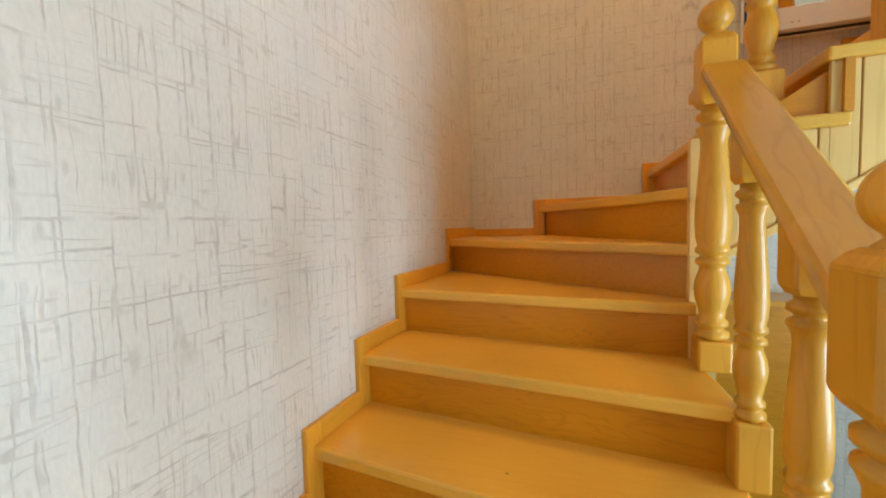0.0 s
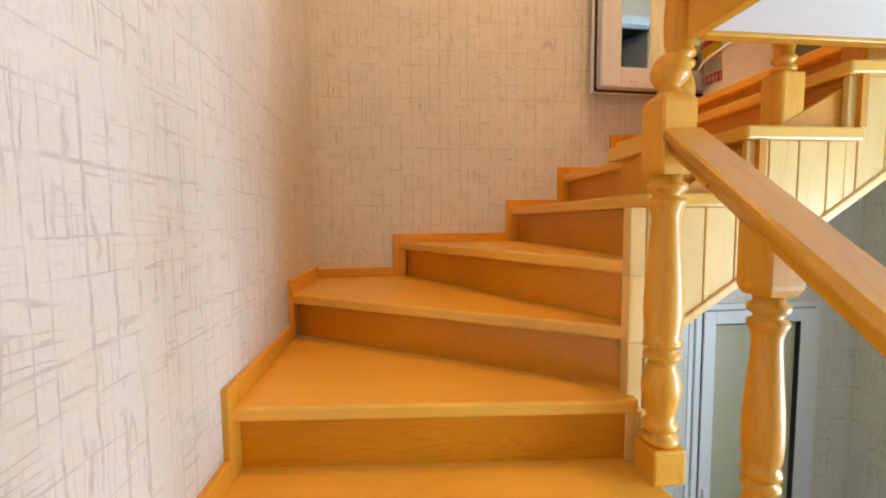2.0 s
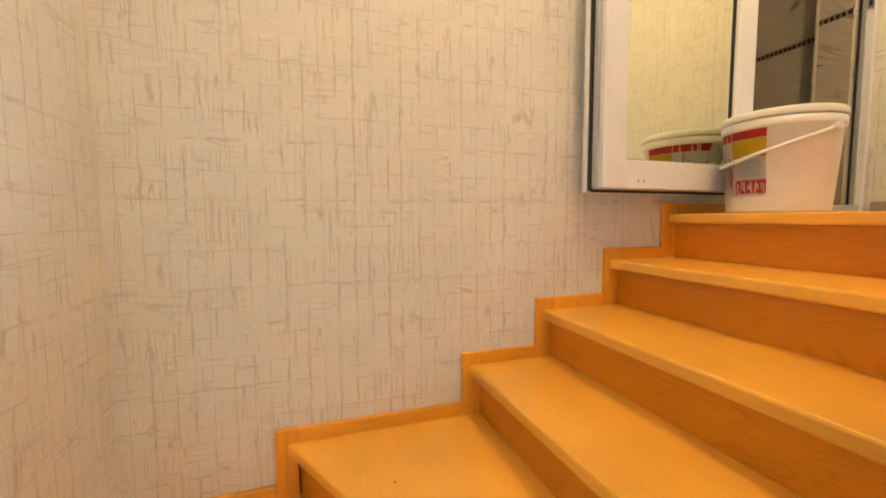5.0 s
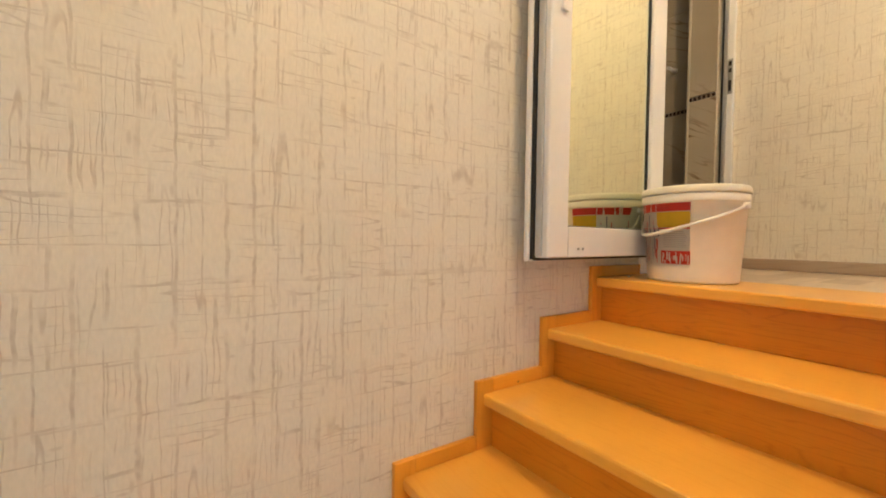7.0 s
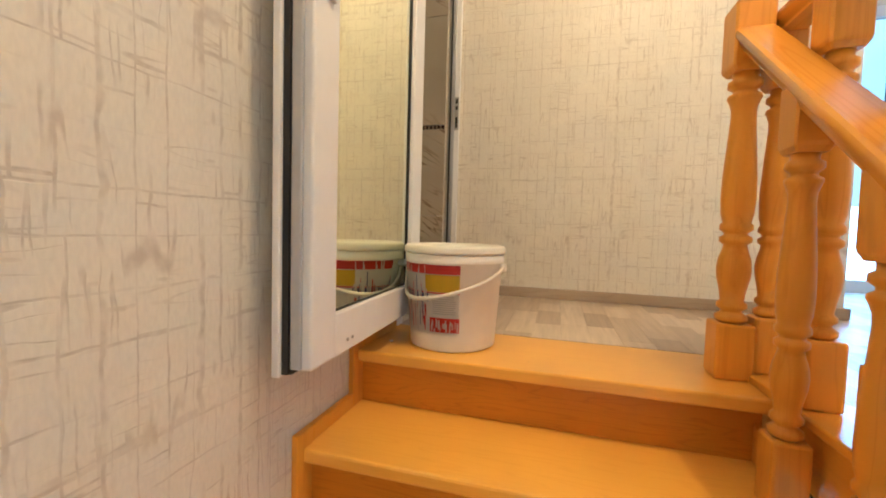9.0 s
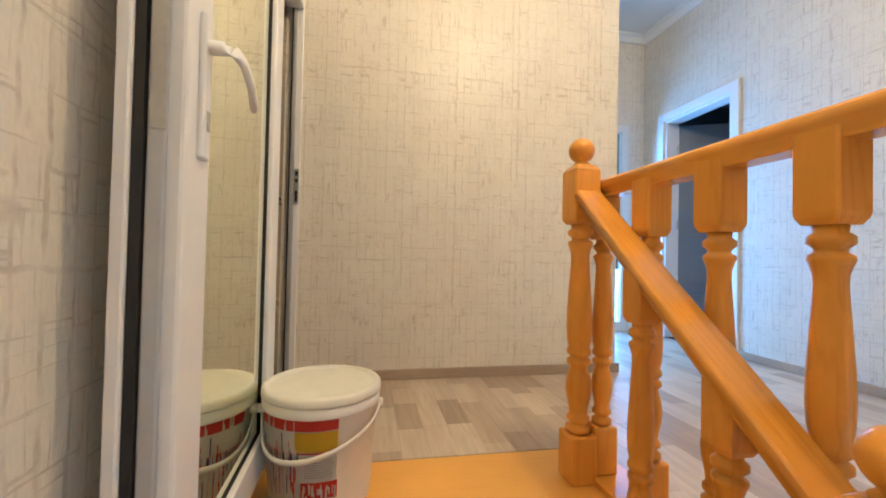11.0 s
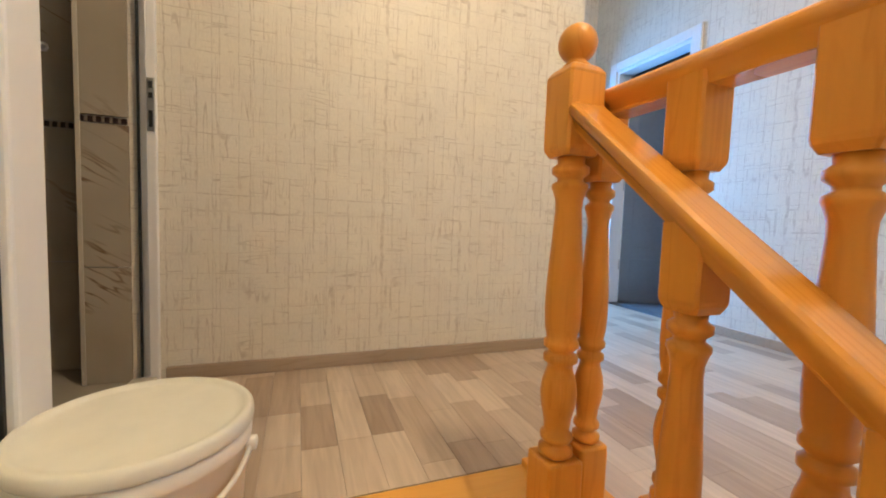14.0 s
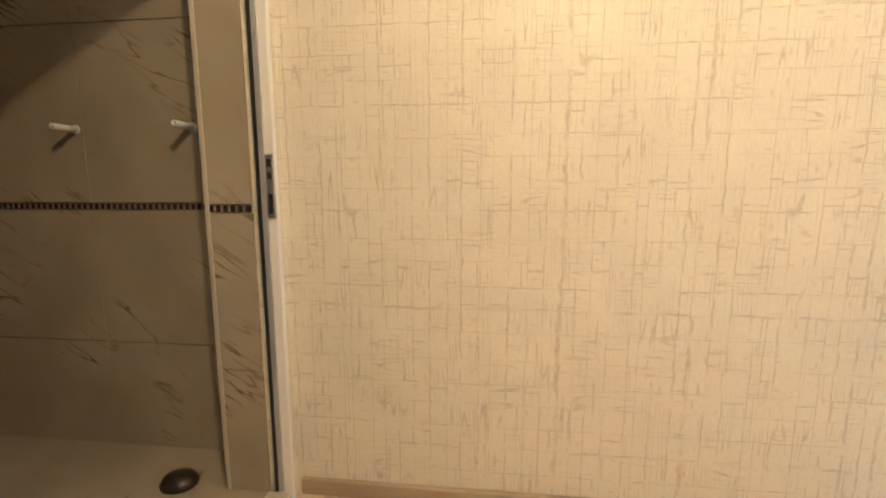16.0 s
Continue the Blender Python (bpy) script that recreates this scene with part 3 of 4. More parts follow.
def handrail(parent, a, b, wide=0.078, deep=0.055):
    """A moulded rail from a to b, both on its top line; ends cut plumb."""
    a, b = Vector(a), Vector(b)
    flat = Vector((b.x - a.x, b.y - a.y, 0)).normalized()
    side = Vector((-flat.y, flat.x, 0))
    w, d = wide / 2, deep
    pts = [(-w * 0.80, 0), (-w * 0.94, -0.006), (-w, -0.016), (-w, -0.026), (-w * 0.84, -0.034), (-w * 0.74, -d + 0.006), (-w * 0.7, -d),
           (w * 0.7, -d), (w * 0.74, -d + 0.006), (w * 0.84, -0.034), (w, -0.026), (w, -0.016), (w * 0.94, -0.006), (w * 0.80, 0)]
    bm = bmesh.new()
    ends = [[bm.verts.new(e + side * p + Vector((0, 0, q))) for p, q in pts] for e in (a, b)]
    n = len(pts)
    for i in range(n):
        bm.faces.new((ends[0][i], ends[1][i], ends[1][(i + 1) % n], ends[0][(i + 1) % n])).smooth = 1 <= i <= 4 or 8 <= i <= 11
    bm.faces.new(ends[0][::-1])
    bm.faces.new(ends[1])
    bmesh.ops.recalc_face_normals(bm, faces=bm.faces)
    return part("handrail", bm, rail_x if abs(flat.x) > 0.7 else rail_y, parent)


# lower flight
lower = thing("lower_flight_railing", (1.03, -1.5, 0.0), "lacquered pine railing with turned posts along the lower steps", "railing")
newel(lower, 1.027, -1.200, 2 * H, 0.712, 0.876, 0.041, 0.085, 0.041, 1.08)
newel(lower, 1.012, -1.95, -1 * H, 0.72, 0.875, 0.046)
handrail(lower, (1.032, -1.91, 0.634), (1.038, -1.238, 1.152), 0.100)


def rail_top(y):
    return 0.634 + (y + 1.91) * (1.152 - 0.634) / 0.672


for y, k in ((-1.452, 1), (-1.700, 0)):
    z = k * H
    top = rail_top(y) - 0.05
    part("baluster", spindle(0, top - 0.112 - z, top + 0.02 - z, 0.15, 0.034, 0.0325), wood_z, lower, at=(1.038, y, z))

# upper flight
upper = thing("upper_flight_railing", (1.6, -1.03, 7 * H), "lacquered pine railing with turned posts along the upper steps", "railing")
newel(upper, 2.006, -1.062, FLOOR, 0.818, 0.992, 0.045)
newel(upper, 1.185, -1.014, 6 * H, 0.74, 0.918, 0.046)
handrail(upper, (1.212, -1.056, 1.850), (1.966, -1.064, 2.455), 0.092)
for x, k in ((1.455, 7), (1.70, 8)):
    z = k * H
    top = 1.850 + (x - 1.212) * (2.455 - 1.850) / 0.754 - 0.05
    part("baluster", spindle(0, top - 0.112 - z, top + 0.02 - z, 0.15, 0.034, 0.0325), wood_z, upper, at=(x, -1.058, z))

# guard round the stairwell on the upper floor
guard = thing("stairwell_guard_railing", (1.6, -1.168, FLOOR), "lacquered pine guard railing with turned balusters round the stairwell", "railing")
gz = FLOOR + 0.022
master = mesh_of("baluster", spindle(0, 0.748, 0.905, 0.15, 0.0365, 0.0335), wood_z)
for x in (2.005, 1.782, 1.566, 1.352, 1.185):
    part("baluster", master, wood_z, guard, at=(x, -1.144, gz))
y = -1.39
while y > BACK + 0.05:
    part("baluster", master, wood_z, guard, at=(1.19, y, gz))
    y -= 0.212
handrail(guard, (1.15, -1.144, 2.490), (2.058, -1.144, 2.490))
handrail(guard, (1.19, BACK, 2.490), (1.19, -1.186, 2.490))

# ---- bathroom doorway and its open leaf ----
frame_1 = thing("door_frame_1", (2.6, 0, FLOOR), "white PVC bathroom door frame with a grey lock side", "door frame", kind="structure")
part("jamb", box((DX0, -0.012, FLOOR), (DX0 + 0.06, 0.075, DTOP), 0.004), pvc, frame_1)
part("jamb", box((3.044, -0.012, FLOOR), (DX1, 0.050, DTOP), 0.004), pvc, frame_1)
part("grey_lock_profile", box((3.039, 0.016, FLOOR + 0.045), (3.044, 0.036, DTOP - 0.06), 0.002), pvc_grey, frame_1)
part("gasket", box((3.037, 0.038, FLOOR + 0.045), (3.044, 0.046, DTOP - 0.06)), rubber, frame_1)
part("head", box((DX0 + 0.06, -0.012, DTOP - 0.06), (3.044, 0.075, DTOP), 0.004), pvc, frame_1)
part("threshold", box((DX0 + 0.06, -0.005, FLOOR - 0.015), (3.044, 0.075, FLOOR + 0.042), 0.006), trim_plastic, frame_1, "beige sill strip")
plate = part("strike_plate", box((3.036, -0.010, 2.495), (3.0435, 0.015, 2.685), 0.002), steel, frame_1)
for z0, z1 in ((2.508, 2.568), (2.612, 2.632), (2.648, 2.672)):
    part("slot", box((3.0345, -0.004, z0), (3.0358, 0.009, z1)), rubber, plate)

LX0, LX1, LY0, LY1, LZ0, LZ1 = 1.408, 2.150, -0.103, -0.039, FLOOR + 0.085, FLOOR + 2.0
leaf = thing("door_1", (2.13, -0.1, LZ0), "open white PVC bathroom door with a mirrored pane, folded back against the wallpaper", "door")
SW2 = 0.10
part("stile", box((LX0 + 0.022, LY0, LZ0), (LX0 + SW2 + 0.022, LY1, LZ1), 0.006), pvc, leaf)
part("stile", box((LX1 - SW2, LY0, LZ0), (LX1, LY1, LZ1), 0.006), pvc, leaf)
part("rail", box((LX0 + SW2 + 0.022, LY0 + 0.001, LZ0), (LX1 - SW2, LY1, LZ0 + SW2), 0.004), pvc, leaf)
part("rail", box((LX0 + SW2 + 0.022, LY0 + 0.001, LZ1 - SW2), (LX1 - SW2, LY1, LZ1), 0.004), pvc, leaf)
part("overlap_lip", box((LX0, LY1 - 0.004, LZ0 - 0.012), (LX1, LY1 + 0.014, LZ1 + 0.012), 0.003), pvc, leaf)
part("gasket", box((LX0 + 0.008, LY1 - 0.018, LZ0 - 0.006), (LX0 + 0.021, LY1 - 0.005, LZ1)), rubber, leaf)
part("gasket", box((LX0 + 0.022, LY1 - 0.018, LZ0 - 0.010), (LX1, LY1 - 0.005, LZ0 - 0.001)), rubber, leaf)
part("edge_profile", box((LX0 + 0.012, LY0 + 0.02, LZ0 + 0.004), (LX0 + 0.0215, LY1 - 0.02, LZ1 - 0.004), 0.003), pvc_grey, leaf)
part("pane", box((LX0 + SW2 + 0.018, -0.084, LZ0 + SW2 - 0.004), (LX1 - SW2 + 0.004, -0.064, LZ1 - SW2 + 0.004)), mirror_glass, leaf, "greenish mirrored pane")
g = 0.006
px0, px1, pz0, pz1 = LX0 + SW2 + 0.022, LX1 - SW2, LZ0 + SW2, LZ1 - SW2
part("glazing_gasket", box((px1 - g * 1.3, -0.0885, pz0), (px1 - 0.0005, -0.0845, pz1)), rubber, leaf)
part("glazing_gasket", box((px0 + 0.0005, -0.0885, pz0), (px0 + g * 0.6, -0.0845, pz1)), rubber, leaf)
part("glazing_gasket", box((px0 + g * 0.6, -0.0885, pz0 + 0.0005), (px1 - g * 1.3, -0.0845, pz0 + g * 0.6)), rubber, leaf)
for dx in (0.075, 0.10):
    bm = lathe(bmesh.new(), [(0.0045, 0), (0.0045, 0.002), (0.003, 0.0035)], 12)
    bmesh.ops.transform(bm, matrix=Matrix.Translation((LX0 + SW2 + dx, LY0, LZ0 + 0.028)) @ pose(0, 0, 0, 90), verts=bm.verts)
    part("drain_hole_cap", bm, steel, leaf)
lock = part("lock_plate", box((LX0 + 0.008, -0.084, 2.40), (LX0 + 0.0125, -0.064, 2.76), 0.001), steel, leaf)
# lever handle with its long plate
handle = part("handle_plate", box((LX0 + 0.062, LY0 - 0.010, 2.375), (LX0 + 0.092, LY0 + 0.001, 2.60), 0.004), pvc, leaf)
bm = bmesh.new()
path = [(0.0, 0.0, 0.0), (0.0, -0.03, 0.0), (0.01, -0.045, -0.001), (0.035, -0.05, -0.006), (0.085, -0.05, -0.022), (0.115, -0.048, -0.05)]
prev = None
for i, (a, b, c) in enumerate(path):
    r = 0.011 if i < 3 else 0.010
    ring = [bm.verts.new((LX0 + 0.077 + a + (r * math.cos(u) if i < 2 else 0.0), LY0 + b + (r * math.sin(u) * 0.7 if i >= 2 else 0.0), 2.552 + c + r * (math.sin(u) if i < 2 else math.cos(u)))) for u in np.linspace(0, 2 * math.pi, 12, endpoint=False)]
    if prev:
        for j in range(12):
            bm.faces.new((prev[j], prev[(j + 1) % 12], ring[(j + 1) % 12], ring[j])).smooth = True
    prev = ring
bm.faces.new(prev)
bmesh.ops.recalc_face_normals(bm, faces=bm.faces)
part("lever", bm, pvc, handle)
part("keyhole", box((LX0 + 0.072, LY0 - 0.012, 2.42), (LX0 + 0.082, LY0 - 0.0095, 2.45)), steel, handle)
for z in (1.80, 2.6, 3.3):
    bm = lathe(bmesh.new(), [(0.010, 0), (0.010, 0.09), (0.006, 0.095)], 14)
    bmesh.ops.transform(bm, matrix=Matrix.Translation((LX1 + 0.012, -0.048, z)), verts=bm.verts)
    hinge = part("hinge", bm, pvc, leaf)
    part("hinge_strap", box((LX1 + 0.006, -0.050, z + 0.01), (DX0 + 0.03, -0.0125, z + 0.08), 0.002), pvc, hinge)

# the leaf stands a few degrees off the wall
ajar = Matrix.Translation((LX1, LY1, 0)) @ pose(0, 0, 0, 0, 0, 2.2) @ Matrix.Translation((-LX1, -LY1, 0))
for ob in leaf.children_recursive:
    ob.data.transform(ajar)

# ---- bathroom ----
BX0, BX1, BY1, BZ = 1.9, 3.25, 2.3, FLOOR + 0.025
tagged(part("wall_bathroom", box((BX0 - 0.1, 0.12, BZ - 0.1), (BX0, BY1, 4.0)), tile_mat), "cream marbled tile wall of the dim bathroom", "wall", kind="structure")
structure("wall_bathroom_end", box((BX0 - 0.1, BY1, BZ - 0.1), (BX1 + 0.1, BY1 + 0.1, 4.0)), tile_mat, "cream marbled tile end wall of the bathroom", "wall")
structure("wall_bathroom_core", box((BX1 + 0.012, 0.24, BZ - 0.1), (BX1 + 0.1, BY1, 4.0)), concrete, "tiled bathroom side wall", "wall")
structure("wall_bathroom_pier", box((3.070, 0.122, BZ - 0.1), (BX1 + 0.1, 0.226, 4.0)), concrete, "tiled pier beside the bathroom door", "wall")
structure("ceiling_bathroom", box((BX0 - 0.1, 0.12, 4.0), (BX1 + 0.1, BY1 + 0.1, 4.08)), white_paint, "dim bathroom ceiling", "ceiling")
structure("floor_bathroom", box((BX0 - 0.1, 0.08, BZ - 0.12), (BX1 + 0.012, BY1, BZ)), tile_mat, "pale marbled bathroom floor", "floor")
tiling = thing("bathroom_tiling", (BX1, 0.6, BZ), "cream wall tiles with brown veins and a mosaic band", "tiling", kind="structure")
rows = [(BZ, 1.99), (1.992, 2.509), (2.536, 3.17), (3.172, 3.77), (3.772, 4.0)]
for z0, z1 in rows:
    y = 0.238
    while y < BY1 - 0.01:
        part("tile", box((BX1, y, z0 + 0.001), (BX1 + 0.012, min(y + 0.598, BY1), z1 - 0.001), 0.001), tile_mat, tiling)
        y += 0.6
    part("tile", box((3.056, 0.078, z0 + 0.001), (3.070, 0.226, z1 - 0.001), 0.001), tile_mat, tiling)
part("tile_edge_trim", box((3.053, 0.218, BZ), (3.062, 0.232, 4.0), 0.001), trim_plastic, tiling)
md = mesh_of("mosaic_piece", box((-0.004, -0.0085, -0.0105), (0.004, 0.0085, 0.0105), 0.001), mosaic_dark)
ml = mesh_of("mosaic_piece", box((-0.004, -0.005, -0.0105), (0.004, 0.005, 0.0105), 0.001), mosaic_light)
y = 0.09
while y < 0.216:
    part("mosaic_piece", md, None, tiling, at=(3.060, y, 2.522))
    part("mosaic_piece", ml, None, tiling, at=(3.060, y + 0.0145, 2.522))
    y += 0.0245
y = 0.25
while y < 1.75:
    part("mosaic_piece", md, None, tiling, at=(BX1 + 0.003, y, 2.522))
    part("mosaic_piece", ml, None, tiling, at=(BX1 + 0.003, y + 0.0145, 2.522))
    y += 0.0245


def pipe_stub(y, z):
    ob = thing("pipe_stub", (BX1, y, z), "white plastic water pipe stub sticking out of the tiles", "pipe", "pipe stubs")
    bm = lathe(bmesh.new(), [(0.011, 0), (0.011, 0.085), (0.008, 0.086), (0.008, 0.07)], 16)
    bmesh.ops.transform(bm, matrix=Matrix.Translation((BX1, y, z)) @ pose(0, 0, 0, 0, -90), verts=bm.verts)
    part("pipe", bm, pvc, ob)
    bm = lathe(bmesh.new(), [(0.017, 0), (0.017, 0.004), (0.012, 0.006)], 16)
    bmesh.ops.transform(bm, matrix=Matrix.Translation((BX1, y, z)) @ pose(0, 0, 0, 0, -90), verts=bm.verts)
    part("collar", bm, pvc, ob)


pipe_stub(0.862, 2.803)
pipe_stub(0.402, 2.805)
cap = thing("floor_drain", (3.06, 0.415, BZ), "dark bronze drain cover tilted on the bathroom floor", "drain")
bm = lathe(bmesh.new(), [(0.062, 0), (0.064, 0.008), (0.05, 0.024), (0.02, 0.032), (0.004, 0.033)], 28)
bmesh.ops.transform(bm, matrix=Matrix.Translation((3.06, 0.415, BZ + 0.001)) @ Matrix.Diagonal((0.85, 1.0, 1.3, 1)), verts=bm.verts)
part("cover", bm, drain_dark, cap)

# ---- the bucket on the landing tread ----
bx, by = 2.052, -0.264
bucket = thing("paint_bucket", (bx, by, FLOOR), "white plastic paint bucket with torn red and yellow label, lidded", "bucket")


def turned(name, profile, mat, parent, label="", sides=56):
    bm = lathe(bmesh.new(), profile, sides)
    bmesh.ops.transform(bm, matrix=Matrix.Translation((bx, by, FLOOR)) @ Matrix.Diagonal((1.035, 1.035, 1.0, 1)), verts=bm.verts)
    return part(name, bm, mat, parent, label)


def radius_at(z):
    return 1.035 * (0.1375 + 0.0635 * (z - 0.01))


shell = turned("shell", [(0.132, 0.001), (0.137, 0.004), (0.138, 0.010), (0.1545, 0.272), (0.1600, 0.2755), (0.1608, 0.280), (0.1608, 0.302), (0.152, 0.304)], bucket_white, bucket)
lid = turned("lid", [(0.1590, 0.3045), (0.1632, 0.306), (0.1640, 0.310), (0.1632, 0.324), (0.158, 0.3305), (0.151, 0.3315), (0.1475, 0.326), (0.135, 0.3245), (0.02, 0.3255)], lid_white, bucket, "smeared white snap-on lid")


def band(z0, z1, a0, a1, mat, name, off=0.0012, parent=None, label=""):
    """A patch of label wrapped round the shell."""
    bm = bmesh.new()
    n = max(2, int(abs(a1 - a0) / 3))
    cols = []
    for i in range(n + 1):
        a = radians(a0 + (a1 - a0) * i / n)
        cols.append([bm.verts.new((bx + (radius_at(z) + off) * math.cos(a), by + (radius_at(z) + off) * math.sin(a), FLOOR + z)) for z in (z0, z1)])
    for p, q in zip(cols, cols[1:]):
        bm.faces.new((p[0], q[0], q[1], p[1]))
    bmesh.ops.solidify(bm, geom=list(bm.faces), thickness=0.0006)
    bmesh.ops.recalc_face_normals(bm, faces=bm.faces)
    bmesh.ops.split_edges(bm, edges=[e for e in bm.edges if e.calc_face_angle(0) > 0.5])
    return part(name, bm, mat, parent if parent else bucket, label)


L0, L1 = 112, 201         # label's angles round the bucket
torn = band(0.055, 0.275, L0, L1, bucket_white, "label", 0.0010, None, "torn paper label in red and yellow")
band(0.245, 0.275, L0, L1, label_red, "red_stripe", 0.002, torn)
band(0.190, 0.243, 160, L1, label_yellow, "yellow_field", 0.002, torn)
band(0.185, 0.189, L0, L1, label_red, "thin_red_line", 0.0026, torn)
band(0.065, 0.110, 166, 202, label_red, "red_blot", 0.002, torn)
band(0.160, 0.184, 122, 164, label_blue, "blue_field", 0.002, torn)
for i in range(9):
    z = 0.174 - i * 0.0065
    band(z, z + 0.0028, 170, 199 - 5 * random.random(), faint_print, "print_line", 0.002, torn)
rng = random.Random(4)
for i in range(64):      # strips of old print left between the tears
    a = rng.uniform(L0, 161)
    z0 = rng.uniform(0.06, 0.16)
    band(z0, min(0.243, z0 + rng.uniform(0.03, 0.09)), a, a + rng.uniform(0.6, 1.3), rng.choice((label_red, label_red, label_blue, faint_print)), "print_strip", 0.0027, torn)
for i in range(84):      # white scratches where the paper tore off
    a = rng.uniform(L0, 163) if i < 56 else rng.uniform(164, 201)
    z0 = rng.uniform(0.055, 0.2)
    z1 = min(0.274, z0 + rng.uniform(0.02, 0.11))
    if i >= 56:
        z0 = rng.uniform(0.062, 0.09)
        z1 = z0 + rng.uniform(0.01, 0.03)
    band(z0, z1, a, a + rng.uniform(0.6, 1.5), bucket_white, "scratch", 0.0032, torn)
# bail handle hanging down the front
bm = bmesh.new()
prev = None
span = np.linspace(0, 1, 27)
ear0, ear1 = radians(96), radians(266)
for f in span:
    a = ear0 + (ear1 - ear0) * f
    dip = 0.262 - 0.098 * math.sin(math.pi * f ** 0.55)
    rr = radius_at(dip) + 0.008 + 0.006 * math.sin(math.pi * f)
    c = Vector((bx + rr * math.cos(a), by + rr * math.sin(a), FLOOR + dip))
    out = Vector((math.cos(a), math.sin(a), 0))
    ring = [bm.verts.new(c + out * 0.003 * p + Vector((0, 0, 0.006 * q))) for p, q in ((-1, -1), (1, -1), (1, 1), (-1, 1))]
    if prev:
        for j in range(4):
            bm.faces.new((prev[j], prev[(j + 1) % 4], ring[(j + 1) % 4], ring[j])).smooth = True
    else:
        bm.faces.new(ring[::-1])
    prev = ring
bm.faces.new(prev)
bmesh.ops.recalc_face_normals(bm, faces=bm.faces)
part("bail_handle", bm, bucket_white, bucket, "thin plastic carrying handle")
for a in (ear0, ear1):
    c = (bx + 0.161 * math.cos(a), by + 0.161 * math.sin(a), FLOOR + 0.262)
    bm = lathe(bmesh.new(), [(0.013, -0.006), (0.013, 0.014), (0.008, 0.016)], 16)
    bmesh.ops.transform(bm, matrix=Matrix.Translation(c) @ pose(0, 0, 0, 0, 90, math.degrees(a)), verts=bm.verts)
    part("handle_ear", bm, bucket_white, bucket)

crumb = thing("plaster_crumb", (1.99, -0.085, FLOOR), "small pale plaster crumb lying on the top tread", "debris")
bm = bmesh.new()
bmesh.ops.create_icosphere(bm, subdivisions=1, radius=0.006)
for v in bm.verts:
    v.co *= 0.75 + 0.5 * rng.random()
bmesh.ops.transform(bm, matrix=Matrix.Translation((1.965, -0.075, FLOOR + 0.0035)) @ Matrix.Diagonal((1, 1.2, 0.6, 1)), verts=bm.verts)
part("lump", bm, white_paint, crumb)

# ---- hall door ----
frame_2 = thing("door_frame_2", (3.8, BACK, FLOOR), "white casing round the open hall door", "door frame", kind="structure")
part("casing", box((HX0 - 0.07, BACK + 0.0, FLOOR), (HX0, BACK + 0.018, HTOP + 0.07), 0.004), casing_white, frame_2)
part("casing", box((HX1, BACK + 0.0, FLOOR), (HX1 + 0.07, BACK + 0.018, HTOP + 0.07), 0.004), casing_white, frame_2)
part("casing", box((HX0, BACK + 0.0, HTOP), (HX1, BACK + 0.017, HTOP + 0.07), 0.004), casing_white, frame_2)
part("jamb", box((HX0, BACK - 0.13, FLOOR), (HX0 + 0.025, BACK - 0.002, HTOP), 0.003), casing_white, frame_2)
part("jamb", box((HX1 - 0.025, BACK - 0.13, FLOOR), (HX1, BACK - 0.002, HTOP), 0.003), casing_white, frame_2)
part("head_jamb", box((HX0 + 0.025, BACK - 0.13, HTOP - 0.025), (HX1 - 0.025, BACK - 0.002, HTOP), 0.003), casing_white, frame_2)
# closed room behind the door, its gloom painted into the walls
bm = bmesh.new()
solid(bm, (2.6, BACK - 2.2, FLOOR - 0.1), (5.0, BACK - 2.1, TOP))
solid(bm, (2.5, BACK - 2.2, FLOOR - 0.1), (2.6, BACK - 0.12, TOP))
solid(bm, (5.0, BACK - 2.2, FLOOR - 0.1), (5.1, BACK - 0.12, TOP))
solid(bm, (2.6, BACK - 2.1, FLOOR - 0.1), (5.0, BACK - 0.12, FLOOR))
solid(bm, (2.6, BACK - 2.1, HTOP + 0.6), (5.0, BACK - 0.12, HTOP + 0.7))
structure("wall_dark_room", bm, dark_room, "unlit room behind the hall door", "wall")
door2 = thing("door_2", (HX1 - 0.03, BACK - 0.12, FLOOR), "slate grey panelled door standing open into the dark room", "door")
swing = Matrix.Translation((HX1 - 0.03, BACK - 0.125, FLOOR)) @ pose(0, 0, 0, 0, 0, 62)


def leaf_part(name, lo, hi, bevel, mat, parent, label=""):
    bm = box(lo, hi, bevel)
    bmesh.ops.transform(bm, matrix=swing, verts=bm.verts)
    return part(name, bm, mat, parent, label)


leaf_part("slab", (-0.70, -0.02, 0.01), (0, 0.02, 1.97), 0.003, grey_door, door2)
for x0, x1, z0, z1 in ((-0.62, -0.38, 1.05, 1.85), (-0.32, -0.08, 1.05, 1.85), (-0.62, -0.38, 0.5, 0.95), (-0.32, -0.08, 0.5, 0.95), (-0.62, -0.08, 0.12, 0.4)):
    for s in (-0.026, 0.020):
        leaf_part("raised_panel", (x0, s, z0), (x1, s + 0.006, z1), 0.003, grey_door, door2)
leaf_part("door_edge", (0.0, -0.02, 0.01), (0.004, 0.02, 1.97), 0.001, casing_white, door2, "pale hinge edge")
for z in (0.3, 1.0, 1.7):
    leaf_part("hinge", (0.002, 0.018, z), (0.016, 0.034, z + 0.09), 0.003, steel, door2)

